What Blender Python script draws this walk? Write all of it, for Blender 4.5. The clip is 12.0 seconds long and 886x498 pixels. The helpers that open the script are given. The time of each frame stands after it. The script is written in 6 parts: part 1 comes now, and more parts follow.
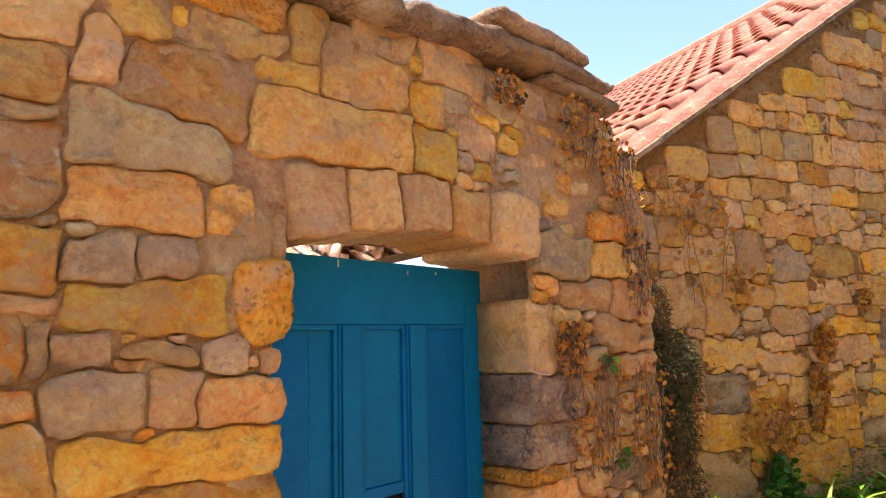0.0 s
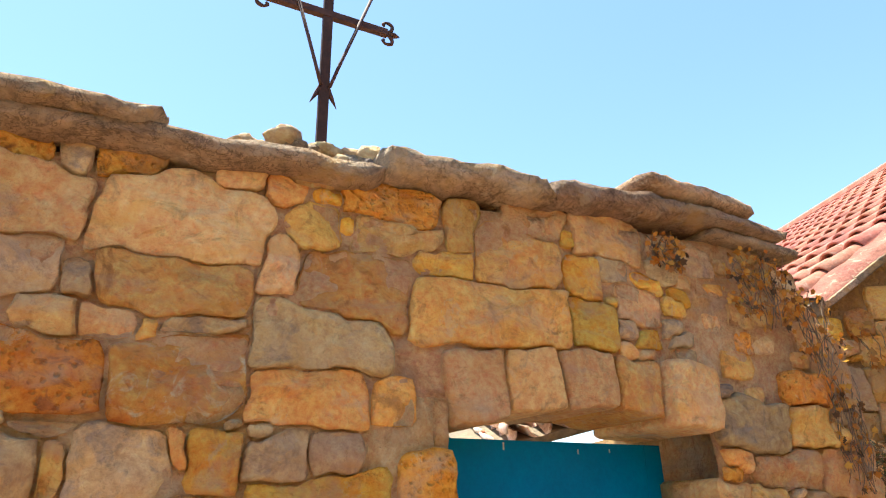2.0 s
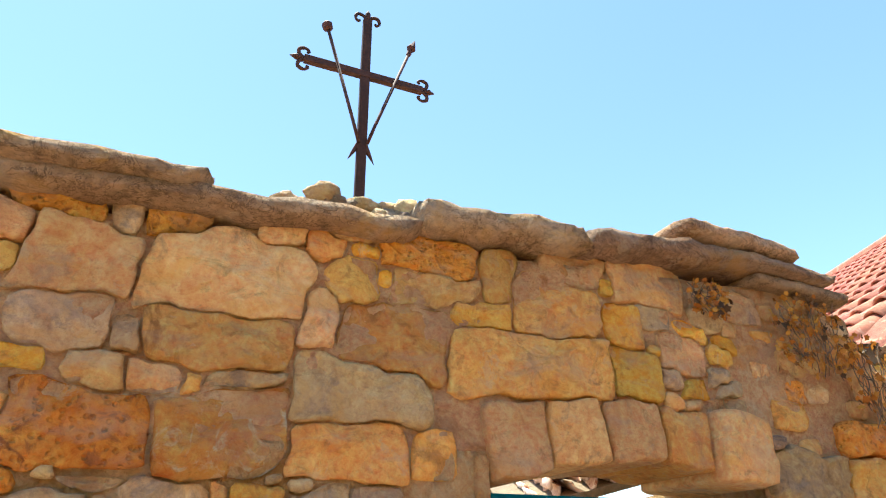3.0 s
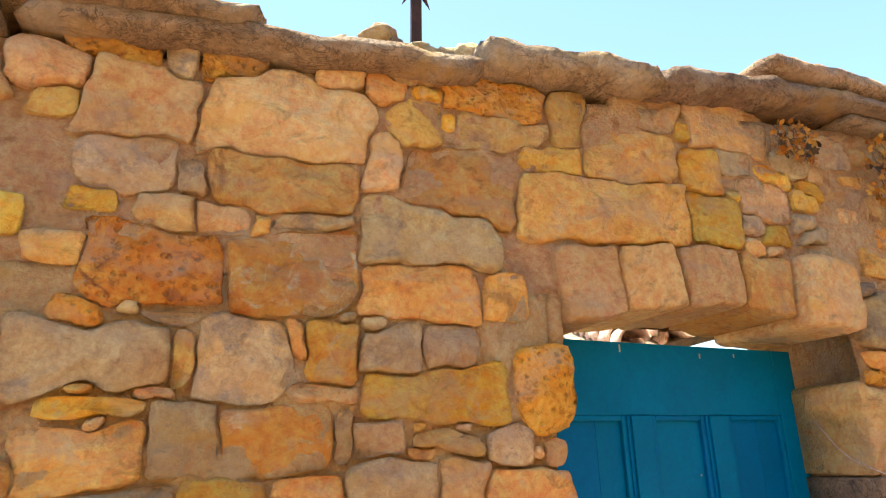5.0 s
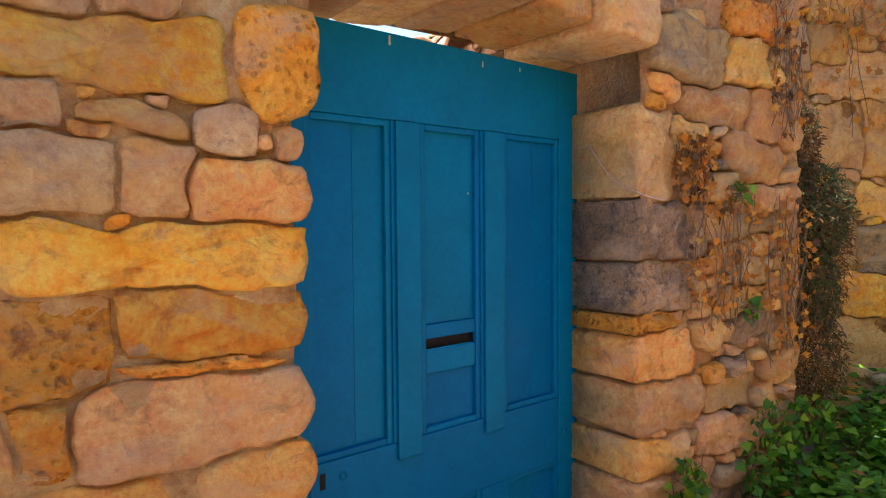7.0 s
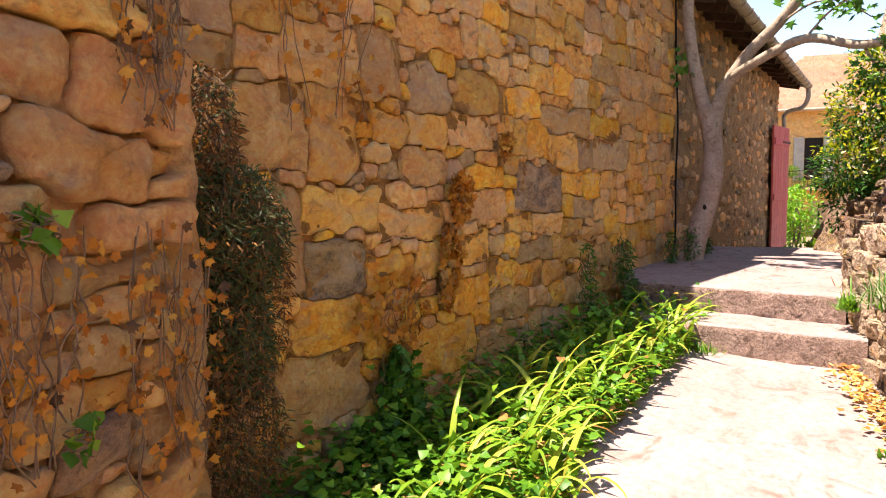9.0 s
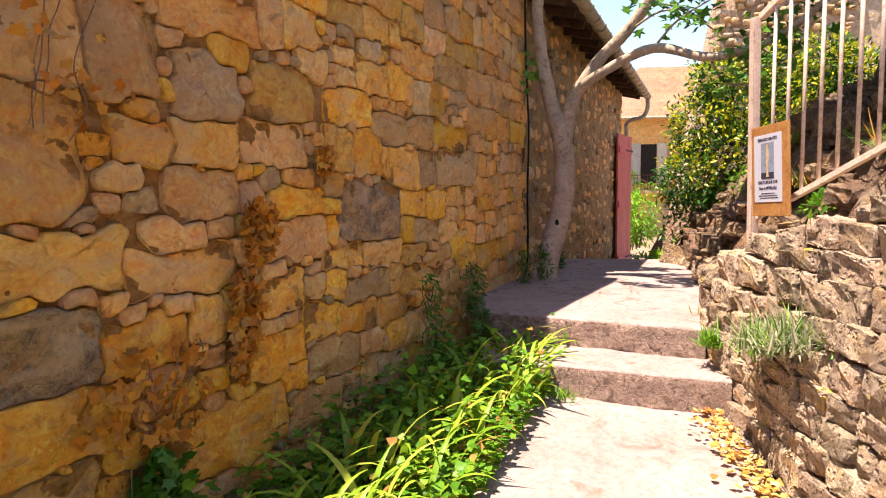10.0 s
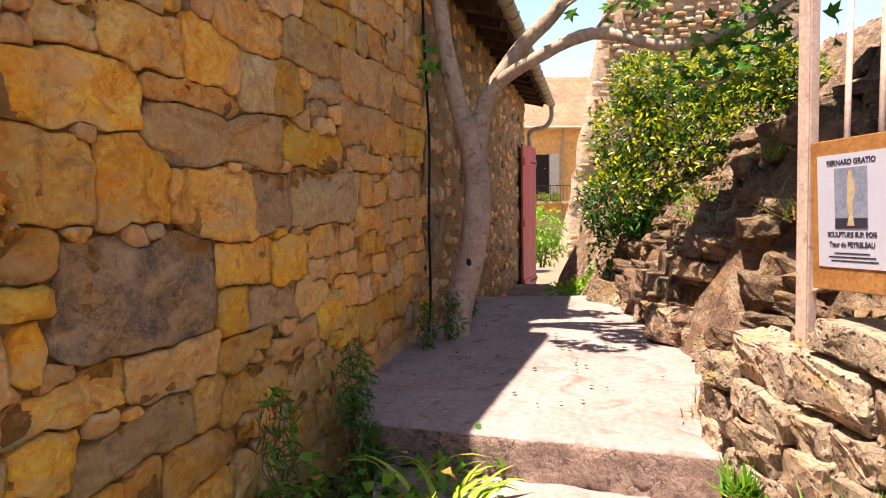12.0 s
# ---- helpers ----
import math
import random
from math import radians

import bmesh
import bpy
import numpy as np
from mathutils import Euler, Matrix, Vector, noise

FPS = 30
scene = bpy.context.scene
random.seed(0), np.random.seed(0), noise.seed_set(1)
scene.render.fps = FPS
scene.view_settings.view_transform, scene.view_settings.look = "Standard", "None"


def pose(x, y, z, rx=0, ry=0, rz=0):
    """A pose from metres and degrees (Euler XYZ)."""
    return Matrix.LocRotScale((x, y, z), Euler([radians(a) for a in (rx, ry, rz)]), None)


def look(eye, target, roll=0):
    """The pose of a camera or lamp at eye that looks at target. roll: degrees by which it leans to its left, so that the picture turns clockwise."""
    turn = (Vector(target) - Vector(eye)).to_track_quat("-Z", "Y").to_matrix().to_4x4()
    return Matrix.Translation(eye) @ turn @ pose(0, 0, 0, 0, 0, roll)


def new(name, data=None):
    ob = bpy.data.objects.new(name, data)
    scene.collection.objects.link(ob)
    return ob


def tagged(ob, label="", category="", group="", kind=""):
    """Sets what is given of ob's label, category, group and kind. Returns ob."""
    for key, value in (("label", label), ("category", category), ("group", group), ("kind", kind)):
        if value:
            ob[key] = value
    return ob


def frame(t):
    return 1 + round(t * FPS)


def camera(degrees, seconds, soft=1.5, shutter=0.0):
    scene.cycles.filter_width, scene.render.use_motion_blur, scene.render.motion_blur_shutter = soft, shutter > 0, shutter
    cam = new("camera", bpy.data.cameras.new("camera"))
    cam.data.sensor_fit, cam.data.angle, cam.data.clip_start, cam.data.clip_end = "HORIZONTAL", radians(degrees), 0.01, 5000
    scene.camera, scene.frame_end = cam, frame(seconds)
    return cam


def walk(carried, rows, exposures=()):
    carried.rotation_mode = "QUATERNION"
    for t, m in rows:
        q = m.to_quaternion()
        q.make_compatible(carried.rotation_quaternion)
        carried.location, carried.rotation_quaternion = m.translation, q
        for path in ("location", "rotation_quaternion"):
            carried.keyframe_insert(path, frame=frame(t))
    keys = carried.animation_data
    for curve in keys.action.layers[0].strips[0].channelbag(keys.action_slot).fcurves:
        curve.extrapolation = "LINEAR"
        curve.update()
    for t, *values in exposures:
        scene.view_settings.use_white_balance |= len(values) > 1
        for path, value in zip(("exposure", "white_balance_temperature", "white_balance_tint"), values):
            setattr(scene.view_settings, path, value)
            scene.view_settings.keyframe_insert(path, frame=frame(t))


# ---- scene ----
cam = camera(68.1, 12.0, soft=1.1)
METRES, EYE, TILT, LEAN, TURN = 5.5, 1.65, 0.0, 0.0, -42.0
ROWS = [
    (0.0, 0.0, 0.0, 0.0, 0.21, 7.89, 1.55),
    (0.5, 0.0023, -0.0023, 0.0042, 5.38, 11.29, 1.81),
    (1.0, 0.0057, -0.001, 0.009, 9.7, 15.07, 1.78),
    (1.5, 0.0072, -0.0006, 0.0132, 13.49, 19.12, 1.79),
    (2.0, 0.0127, -0.0034, 0.0171, 15.73, 21.73, 1.75),
    (2.5, 0.0154, -0.007, 0.0177, 17.68, 24.89, 1.74),
    (2.7, 0.0158, -0.0073, 0.0177, 18.4, 26.07, 1.7),
    (4.3, -0.0023, 0.0086, 0.0015, 22.1, 25.38, 1.75),
    (4.5, -0.0035, 0.0088, -0.0006, 22.65, 22.63, 1.68),
    (5.0, -0.0026, 0.0166, -0.0102, 24.46, 17.5, 1.45),
    (5.5, 0.0005, 0.024, -0.0233, 24.31, 11.63, 1.45),
    (6.0, 0.0073, 0.0356, -0.0358, 22.77, 5.3, 1.09),
    (6.5, 0.0098, 0.0701, -0.0491, 18.12, 0.24, 1.01),
    (7.0, 0.0094, 0.1154, -0.0459, 8.73, -2.53, 0.43),
    (7.5, 0.0387, 0.1643, -0.0441, -1.9, -3.97, 0.54),
    (7.7, 0.0511, 0.1880, -0.0427, -6.8, -3.85, 0.6),
    (9.3, 0.2028, 0.3745, -0.0105, -34.1, -4.95, 0.6),
    (9.5, 0.2294, 0.3963, -0.0057, -36.74, -5.08, 0.52),
    (10.0, 0.295, 0.4525, 0.012, -42.26, -4.83, 0.57),
    (10.5, 0.3538, 0.5259, 0.0133, -45.0, -4.81, 0.51),
    (11.0, 0.4093, 0.5884, 0.0318, -47.28, -4.58, 0.69),
    (11.5, 0.4868, 0.6415, 0.0415, -49.41, -4.47, 0.66),
    (12.0, 0.5523, 0.6916, 0.0462, -51.67, -4.24, 0.77),
]
walk(cam, [(t, pose(0, 0, EYE, TILT, LEAN, TURN) @ pose(METRES * x, METRES * y, METRES * z, 90 + pitch, roll, yaw)) for t, x, y, z, yaw, pitch, roll in ROWS],
     [(0.0, 1.90, 6900, 13), (2.5, 1.80, 6250, 0), (4.5, 2.00, 6550, -1), (5.5, 2.08, 6750, 3), (7.0, 2.05, 6450, 9), (9.5, 1.80, 7400, 16), (12.0, 1.76, 7500, 16)])

# ---- world, sun ----
SUN_WAY = Vector((-0.50, 0.78, 3.5)).normalized()      # towards the sun: high, behind the gate wall
world = bpy.data.worlds.new("world")
scene.world = world
world.use_nodes = True
wn = world.node_tree
sky = wn.nodes.new("ShaderNodeTexSky")
sky.sky_type, sky.sun_disc = "NISHITA", False
sky.sun_elevation = math.asin(SUN_WAY.z)
sky.sun_rotation = math.atan2(SUN_WAY.x, SUN_WAY.y)
sky.air_density, sky.dust_density, sky.ozone_density = 0.9, 0.15, 1.4
wn.links.new(sky.outputs[0], wn.nodes["Background"].inputs[0])
wn.nodes["Background"].inputs[1].default_value = 0.108
sun = new("sun", bpy.data.lights.new("sun", "SUN"))
sun.data.energy, sun.data.angle, sun.data.color = 4.2, radians(0.55), (1.0, 0.95, 0.86)
sun.matrix_world = look((0, 0, 30), Vector((0, 0, 30)) - SUN_WAY)
scene.view_settings.exposure = 1.0

# ---- materials ----


def node(nt, kind, **props):
    n = nt.nodes.new(kind)
    for k, v in props.items():
        n.inputs[k].default_value = v
    return n


def ramp(nt, src, stops):
    r = nt.nodes.new("ShaderNodeValToRGB")
    el = r.color_ramp.elements
    while len(el) < len(stops):
        el.new(0.5)
    for e, (p, c) in zip(el, stops):
        e.position, e.color = p, (*c, 1)
    nt.links.new(src, r.inputs[0])
    return r.outputs[0]


def mix(nt, fac, a, b, how="MIX"):
    m = nt.nodes.new("ShaderNodeMix")
    m.data_type, m.blend_type = "RGBA", how
    for sock, v in ((m.inputs[0], fac), (m.inputs[6], a), (m.inputs[7], b)):
        if isinstance(v, (int, float)):
            sock.default_value = v
        elif isinstance(v, tuple):
            sock.default_value = (*v, 1)
        else:
            nt.links.new(v, sock)
    return m.outputs[2]


def grain(nt, vec, scale, detail=6, rough=0.6, warp=0.0):
    n = node(nt, "ShaderNodeTexNoise", Scale=scale, Detail=detail, Roughness=rough, Distortion=warp)
    nt.links.new(vec, n.inputs["Vector"])
    return n.outputs["Fac"]


def surface(name, base, second, third=None, scale=3.0, fine=40.0, rough=0.85, bump=0.3, depth=0.02, spread=0.32, blotch=None, metal=0.0, pits=0.0, spec=0.3, stain=0.0, cracks=0.0, veins=0.0, grit=0.35):
    """A weathered surface: two tones mixed by broad noise, a fine grain, blotches of a third tone, and each object a shade of its own."""
    m = bpy.data.materials.new(name)
    m.use_nodes = True
    nt = m.node_tree
    bsdf = nt.nodes["Principled BSDF"]
    geo = nt.nodes.new("ShaderNodeNewGeometry")
    info = nt.nodes.new("ShaderNodeObjectInfo")
    off = nt.nodes.new("ShaderNodeVectorMath")
    off.operation = "MULTIPLY_ADD"
    nt.links.new(geo.outputs["Position"], off.inputs[0])
    off.inputs[1].default_value = (1, 1, 1)
    nt.links.new(info.outputs["Random"], off.inputs[2])
    vec = off.outputs[0]
    broad = grain(nt, vec, scale, 4, 0.6, 0.4)
    fac = ramp(nt, broad, [(0.36, (0, 0, 0)), (0.64, (1, 1, 1))])
    col = mix(nt, fac, base, second)
    if third:
        spots = grain(nt, vec, blotch or scale * 2.3, 5, 0.65, 0.8)
        col = mix(nt, ramp(nt, spots, [(0.55, (0, 0, 0)), (0.66, (1, 1, 1))]), col, third)
    fn = grain(nt, vec, fine, 8, 0.7)
    col = mix(nt, 0.36 if cracks or stain else grit, col, ramp(nt, fn, [(0.34, (0.18, 0.18, 0.18)), (0.66, (0.82, 0.82, 0.82))]), "OVERLAY")
    mottle = grain(nt, vec, fine * 0.3, 6, 0.7, 0.9)
    col = mix(nt, 0.42 if cracks or stain else min(0.16, grit), col, ramp(nt, mottle, [(0.34, (0.22, 0.22, 0.22)), (0.66, (0.78, 0.78, 0.78))]), "OVERLAY")
    if cracks:
        # thin wandering cracks and bedding lines, broken up by noise
        warp = nt.nodes.new("ShaderNodeVectorMath")
        warp.operation = "MULTIPLY_ADD"
        wn2 = node(nt, "ShaderNodeTexNoise", Scale=9.0, Detail=5.0, Roughness=0.65)
        nt.links.new(vec, wn2.inputs["Vector"])
        nt.links.new(wn2.outputs["Color"], warp.inputs[0])
        warp.inputs[1].default_value = (0.16, 0.16, 0.16)
        nt.links.new(vec, warp.inputs[2])
        sq = nt.nodes.new("ShaderNodeVectorMath")
        sq.operation = "MULTIPLY"
        sq.inputs[1].default_value = (1, 1, 2.2)
        nt.links.new(warp.outputs[0], sq.inputs[0])
        vor = node(nt, "ShaderNodeTexVoronoi", Scale=5.5)
        vor.feature = "DISTANCE_TO_EDGE"
        nt.links.new(sq.outputs[0], vor.inputs["Vector"])
        line = ramp(nt, vor.outputs["Distance"], [(0.0, (1, 1, 1)), (0.045, (0, 0, 0))])
        some = ramp(nt, broad, [(0.46, (0, 0, 0)), (0.56, (cracks, cracks, cracks))])
        col = mix(nt, mix(nt, 1.0, line, some, "MULTIPLY"), col, tuple(c * 0.22 for c in base))
    if veins:
        # dark lamination lines; they also put crease shade of the split face into the colour
        for size, dark, wide in ((4.0, 0.30, 0.010), (13.0, 0.42, 0.012)):
            cut = grain(nt, vec, size, 7, 0.62, 1.6)
            line = ramp(nt, cut, [(0.5 - wide, (0, 0, 0)), (0.5, (veins, veins, veins)), (0.5 + wide * 1.6, (0, 0, 0))])
            col = mix(nt, line, col, tuple(c * dark for c in base))
    if veins or stain:
        # flattened washes of grey and gold within each stone, pits darkened by dirt and painted hollow shade, and
        # sharp-edged pale crust
        flat = nt.nodes.new("ShaderNodeVectorMath")
        flat.operation = "MULTIPLY"
        flat.inputs[1].default_value = (1, 1, 2.0)
        nt.links.new(vec, flat.inputs[0])
        wash = grain(nt, flat.outputs[0], 3.2, 5, 0.6, 0.7)
        col = mix(nt, ramp(nt, wash, [(0.50, (0, 0, 0)), (0.66, (0.55, 0.55, 0.55))]), col, (0.56, 0.42, 0.29))
        gold = grain(nt, flat.outputs[0], 4.1, 5, 0.6, 0.9)
        col = mix(nt, ramp(nt, gold, [(0.53, (0, 0, 0)), (0.68, (0.55, 0.55, 0.55))]), col, mix(nt, 0.5, (0.84, 0.46, 0.10), base))
        smut = grain(nt, flat.outputs[0], 7.5, 8, 0.72, 0.6)
        col = mix(nt, ramp(nt, smut, [(0.58, (0, 0, 0)), (0.70, (0.5, 0.5, 0.5))]), col, tuple(c * 0.32 for c in base))
        pit = grain(nt, vec, fine * 0.6, 5, 0.75, 0.3)
        col = mix(nt, ramp(nt, pit, [(0.24, (0.6, 0.6, 0.6)), (0.36, (0, 0, 0))]), col, tuple(c * 0.3 for c in base))
        crust = grain(nt, vec, 6.5, 8, 0.7, 0.5)
        col = mix(nt, ramp(nt, crust, [(0.60, (0, 0, 0)), (0.625, (0.4, 0.4, 0.4))]), col, (0.66, 0.50, 0.31))
    if stain:
        # broad stains that run across the whole wall
        wide = grain(nt, geo.outputs["Position"], 1.1, 6, 0.68, 1.2)
        col = mix(nt, mix(nt, 1.0, ramp(nt, wide, [(0.42, (0, 0, 0)), (0.62, (1, 1, 1))]), (stain, stain, stain), "MULTIPLY"), col, (0.46, 0.20, 0.055))
        soot = grain(nt, geo.outputs["Position"], 2.3, 7, 0.72, 1.5)
        col = mix(nt, mix(nt, 1.0, ramp(nt, soot, [(0.54, (0, 0, 0)), (0.68, (1, 1, 1))]), (stain, stain, stain), "MULTIPLY"), col, (0.22, 0.13, 0.075))
    # each piece a shade of its own
    hsv = nt.nodes.new("ShaderNodeHueSaturation")
    val = nt.nodes.new("ShaderNodeMapRange")
    val.inputs[3].default_value, val.inputs[4].default_value = 1 - 0.75 * spread, 1 + 0.75 * spread
    nt.links.new(info.outputs["Random"], val.inputs[0])
    nt.links.new(val.outputs[0], hsv.inputs["Value"])
    wob = nt.nodes.new("ShaderNodeMath")
    wob.operation = "PINGPONG"
    wob.inputs[1].default_value = 0.07
    nt.links.new(info.outputs["Random"], wob.inputs[0])
    hue = nt.nodes.new("ShaderNodeMapRange")
    hue.inputs[2].default_value, hue.inputs[3].default_value, hue.inputs[4].default_value = 0.07, 0.492, 0.508
    hsv.inputs["Saturation"].default_value = 1.07 if stain else 1.0
    nt.links.new(wob.outputs[0], hue.inputs[0])
    nt.links.new(hue.outputs[0], hsv.inputs["Hue"])
    nt.links.new(col, hsv.inputs["Color"])
    nt.links.new(hsv.outputs[0], bsdf.inputs["Base Color"])
    bsdf.inputs["Roughness"].default_value = rough
    bsdf.inputs["Metallic"].default_value = metal
    bsdf.inputs["Specular IOR Level"].default_value = spec
    if bump:
        b = node(nt, "ShaderNodeBump", Strength=bump, Distance=depth)
        add = nt.nodes.new("ShaderNodeMath")
        add.operation = "ADD"
        mid = grain(nt, vec, fine * 0.35, 6, 0.65, 0.6)
        nt.links.new(fn, add.inputs[0])
        nt.links.new(mid, add.inputs[1])
        h = add.outputs[0]
        if pits:
            vor = node(nt, "ShaderNodeTexVoronoi", Scale=pits)
            nt.links.new(vec, vor.inputs["Vector"])
            p = nt.nodes.new("ShaderNodeMapRange")
            p.inputs[1].default_value, p.inputs[2].default_value, p.inputs[3].default_value, p.inputs[4].default_value = 0.0, 0.35, -1.5, 0
            nt.links.new(vor.outputs["Distance"], p.inputs[0])
            a2 = nt.nodes.new("ShaderNodeMath")
            a2.operation = "ADD"
            nt.links.new(h, a2.inputs[0])
            nt.links.new(p.outputs[0], a2.inputs[1])
            h = a2.outputs[0]
        nt.links.new(h, b.inputs["Height"])
        nt.links.new(b.outputs[0], bsdf.inputs["Normal"])
    return m


STONE = {
    "o": surface("ochre_stone", (0.79, 0.42, 0.14), (0.86, 0.51, 0.19), (0.512, 0.260, 0.096), 3.5, 42, bump=0.9, depth=0.03, stain=0.20, cracks=0.12),
    "y": surface("golden_stone", (0.844, 0.416, 0.085), (0.860, 0.547, 0.148), (0.616, 0.319, 0.097), 4, 42, bump=0.9, depth=0.03, stain=0.20, cracks=0.12),
    "g": surface("grey_stone", (0.58, 0.42, 0.245), (0.68, 0.47, 0.25), (0.42, 0.31, 0.215), 3.5, 38, bump=0.95, depth=0.03, stain=0.20, cracks=0.12),
    "t": surface("tan_stone", (0.768, 0.443, 0.189), (0.860, 0.559, 0.285), (0.570, 0.344, 0.172), 3.5, 40, bump=0.95, depth=0.03, stain=0.20, cracks=0.12),
    "p": surface("pink_stone", (0.72, 0.425, 0.19), (0.82, 0.51, 0.24), (0.53, 0.33, 0.17), 4, 42, bump=0.95, depth=0.03, stain=0.20, cracks=0.12),
    "b": surface("rusty_porous_stone", (0.711, 0.287, 0.071), (0.826, 0.402, 0.112), (0.399, 0.156, 0.056), 6, 50, pits=38, bump=0.85, depth=0.03, stain=0.20, cracks=0.12),
    "w": surface("stone_with_pale_crust", (0.768, 0.375, 0.112), (0.860, 0.488, 0.158), (0.860, 0.822, 0.569), 4, 42, blotch=7, bump=0.95, depth=0.03, stain=0.20, cracks=0.12),
    "d": surface("dark_stained_stone", (0.251, 0.177, 0.125), (0.388, 0.251, 0.125), (0.137, 0.108, 0.085), 4, 40, bump=0.9, depth=0.03, cracks=0.3, veins=0.8),
    "c": surface("weathered_limestone", (0.38, 0.265, 0.19), (0.50, 0.365, 0.27), (0.19, 0.13, 0.095), 5, 30, bump=0.9, depth=0.04, pits=30, cracks=0.3, veins=0.35),
    "l": surface("lichened_limestone", (0.38, 0.265, 0.19), (0.50, 0.365, 0.27), (0.50, 0.34, 0.05), 5, 30, bump=0.9, depth=0.04, pits=30, blotch=9, cracks=0.3, veins=0.35),
}
JOINT = surface("earthy_joint", (0.34, 0.17, 0.065), (0.44, 0.25, 0.105), (0.16, 0.08, 0.03), 4.0, 55, bump=1.0, depth=0.04, spread=0.0, stain=0.2)
MORTAR = surface("lime_mortar", (0.70, 0.43, 0.21), (0.80, 0.55, 0.30), (0.54, 0.30, 0.13), 2.6, 55, bump=1.0, depth=0.04, spread=0.0, stain=0.3)
RUBBLE = surface("rubble_and_render", (0.32, 0.19, 0.08), (0.40, 0.27, 0.12), (0.16, 0.11, 0.06), 3.2, 30, bump=0.8, depth=0.04, spread=0.0, blotch=5)
SLAB = surface("sandstone_slab", (0.33, 0.19, 0.10), (0.43, 0.27, 0.155), (0.20, 0.12, 0.075), 4, 30, bump=0.9, depth=0.03, cracks=0.4, veins=0.9)
PAINT = surface("worn_blue_paint", (0.000, 0.118, 0.262), (0.000, 0.138, 0.312), None, 2.5, 60, rough=0.45, bump=0.06, depth=0.004, spread=0.0, spec=0.1, grit=0.12)
CONCRETE = surface("pale_worn_concrete", (0.27, 0.195, 0.18), (0.34, 0.255, 0.24), (0.20, 0.14, 0.12), 1.6, 25, bump=0.3, spread=0.0, blotch=3.5)
RISER = surface("rough_cast_concrete", (0.30, 0.195, 0.155), (0.40, 0.275, 0.225), (0.16, 0.10, 0.08), 5, 26, bump=1.0, depth=0.06, spread=0.0, cracks=0.8)
EARTH = surface("dry_earth", (0.22, 0.16, 0.10), (0.30, 0.22, 0.14), (0.12, 0.09, 0.06), 2.5, 30, bump=0.8, depth=0.04, spread=0.0)
IRON = surface("rusted_iron", (0.06, 0.028, 0.022), (0.09, 0.04, 0.03), None, 12, 80, rough=0.75, bump=0.3, depth=0.004, metal=0.3)
TILE = surface("terracotta_tile", (0.37, 0.115, 0.075), (0.46, 0.18, 0.12), (0.42, 0.24, 0.18), 5, 40, bump=0.25, depth=0.01, spread=0.22)
TILE_OLD = surface("bleached_terracotta", (0.62, 0.44, 0.33), (0.70, 0.55, 0.44), (0.40, 0.18, 0.10), 6, 35, bump=0.3, depth=0.01)
ROCK = surface("bank_rock", (0.21, 0.12, 0.078), (0.31, 0.20, 0.135), (0.08, 0.05, 0.03), 4, 24, bump=1.0, depth=0.06, spread=0.25, cracks=0.6, veins=0.9)

# ---- building helpers ----


def mesh_of(name, verts, faces, mats, smooth=False):
    me = bpy.data.meshes.new(name)
    me.from_pydata([tuple(v) for v in verts], [], [tuple(f) for f in faces])
    for m in (mats if isinstance(mats, (list, tuple)) else [mats]):
        me.materials.append(m)
    if smooth:
        me.polygons.foreach_set("use_smooth", [True] * len(me.polygons))
    me.update()
    return me


def put(name, me, parent=None, m=None, label=""):
    ob = new(name, me)
    if parent is not None:
        ob.parent = parent
    if m is not None:
        ob.matrix_basis = m
    if label:
        tagged(ob, label)
    return ob


def part(name, bm, material, parent, label="", m=None, smooth=False):
    me = bpy.data.meshes.new(name)
    bm.to_mesh(me)
    bm.free()
    for mt in (material if isinstance(material, (list, tuple)) else [material]):
        me.materials.append(mt)
    if smooth:
        me.polygons.foreach_set("use_smooth", [True] * len(me.polygons))
    return put(name, me, parent, m, label)


def thing(name, label, category, m=None, group="", kind=""):
    ob = new(name)
    ob.empty_display_size = 0.1
    if m is not None:
        ob.matrix_basis = m
    return tagged(ob, label, category, group, kind)


def box_bm(x0, x1, y0, y1, z0, z1, bevel=0.0, bm=None):
    bm = bm or bmesh.new()
    vs = [bm.verts.new((x, y, z)) for z in (z0, z1) for x, y in ((x0, y0), (x1, y0), (x1, y1), (x0, y1))]
    fs = [bm.faces.new([vs[i] for i in q]) for q in ((3, 2, 1, 0), (4, 5, 6, 7), (0, 1, 5, 4), (1, 2, 6, 5), (2, 3, 7, 6), (3, 0, 4, 7))]
    if bevel:
        es = list({e for f in fs for e in f.edges})
        bmesh.ops.bevel(bm, geom=es, offset=bevel, segments=2, affect="EDGES", profile=0.6)
    return bm


def tube_bm(points, radii, sides=8, bm=None, cap=True):
    """A tapered tube along points."""
    bm = bm or bmesh.new()
    pts = [Vector(p) for p in points]
    rings = []
    side = None
    for i, p in enumerate(pts):
        way = (pts[min(i + 1, len(pts) - 1)] - pts[max(i - 1, 0)]).normalized()
        if side is None:
            side = way.orthogonal().normalized()
        side = (side - way * side.dot(way)).normalized()
        other = way.cross(side)
        r = radii[i] if isinstance(radii, (list, tuple)) else radii
        rings.append([bm.verts.new(p + r * (math.cos(a) * side + math.sin(a) * other)) for a in (2 * math.pi * k / sides for k in range(sides))])
    for a, b in zip(rings, rings[1:]):
        for k in range(sides):
            bm.faces.new((a[k], a[(k + 1) % sides], b[(k + 1) % sides], b[k]))
    if cap:
        bm.faces.new(rings[0][::-1])
        bm.faces.new(rings[-1])
    return bm


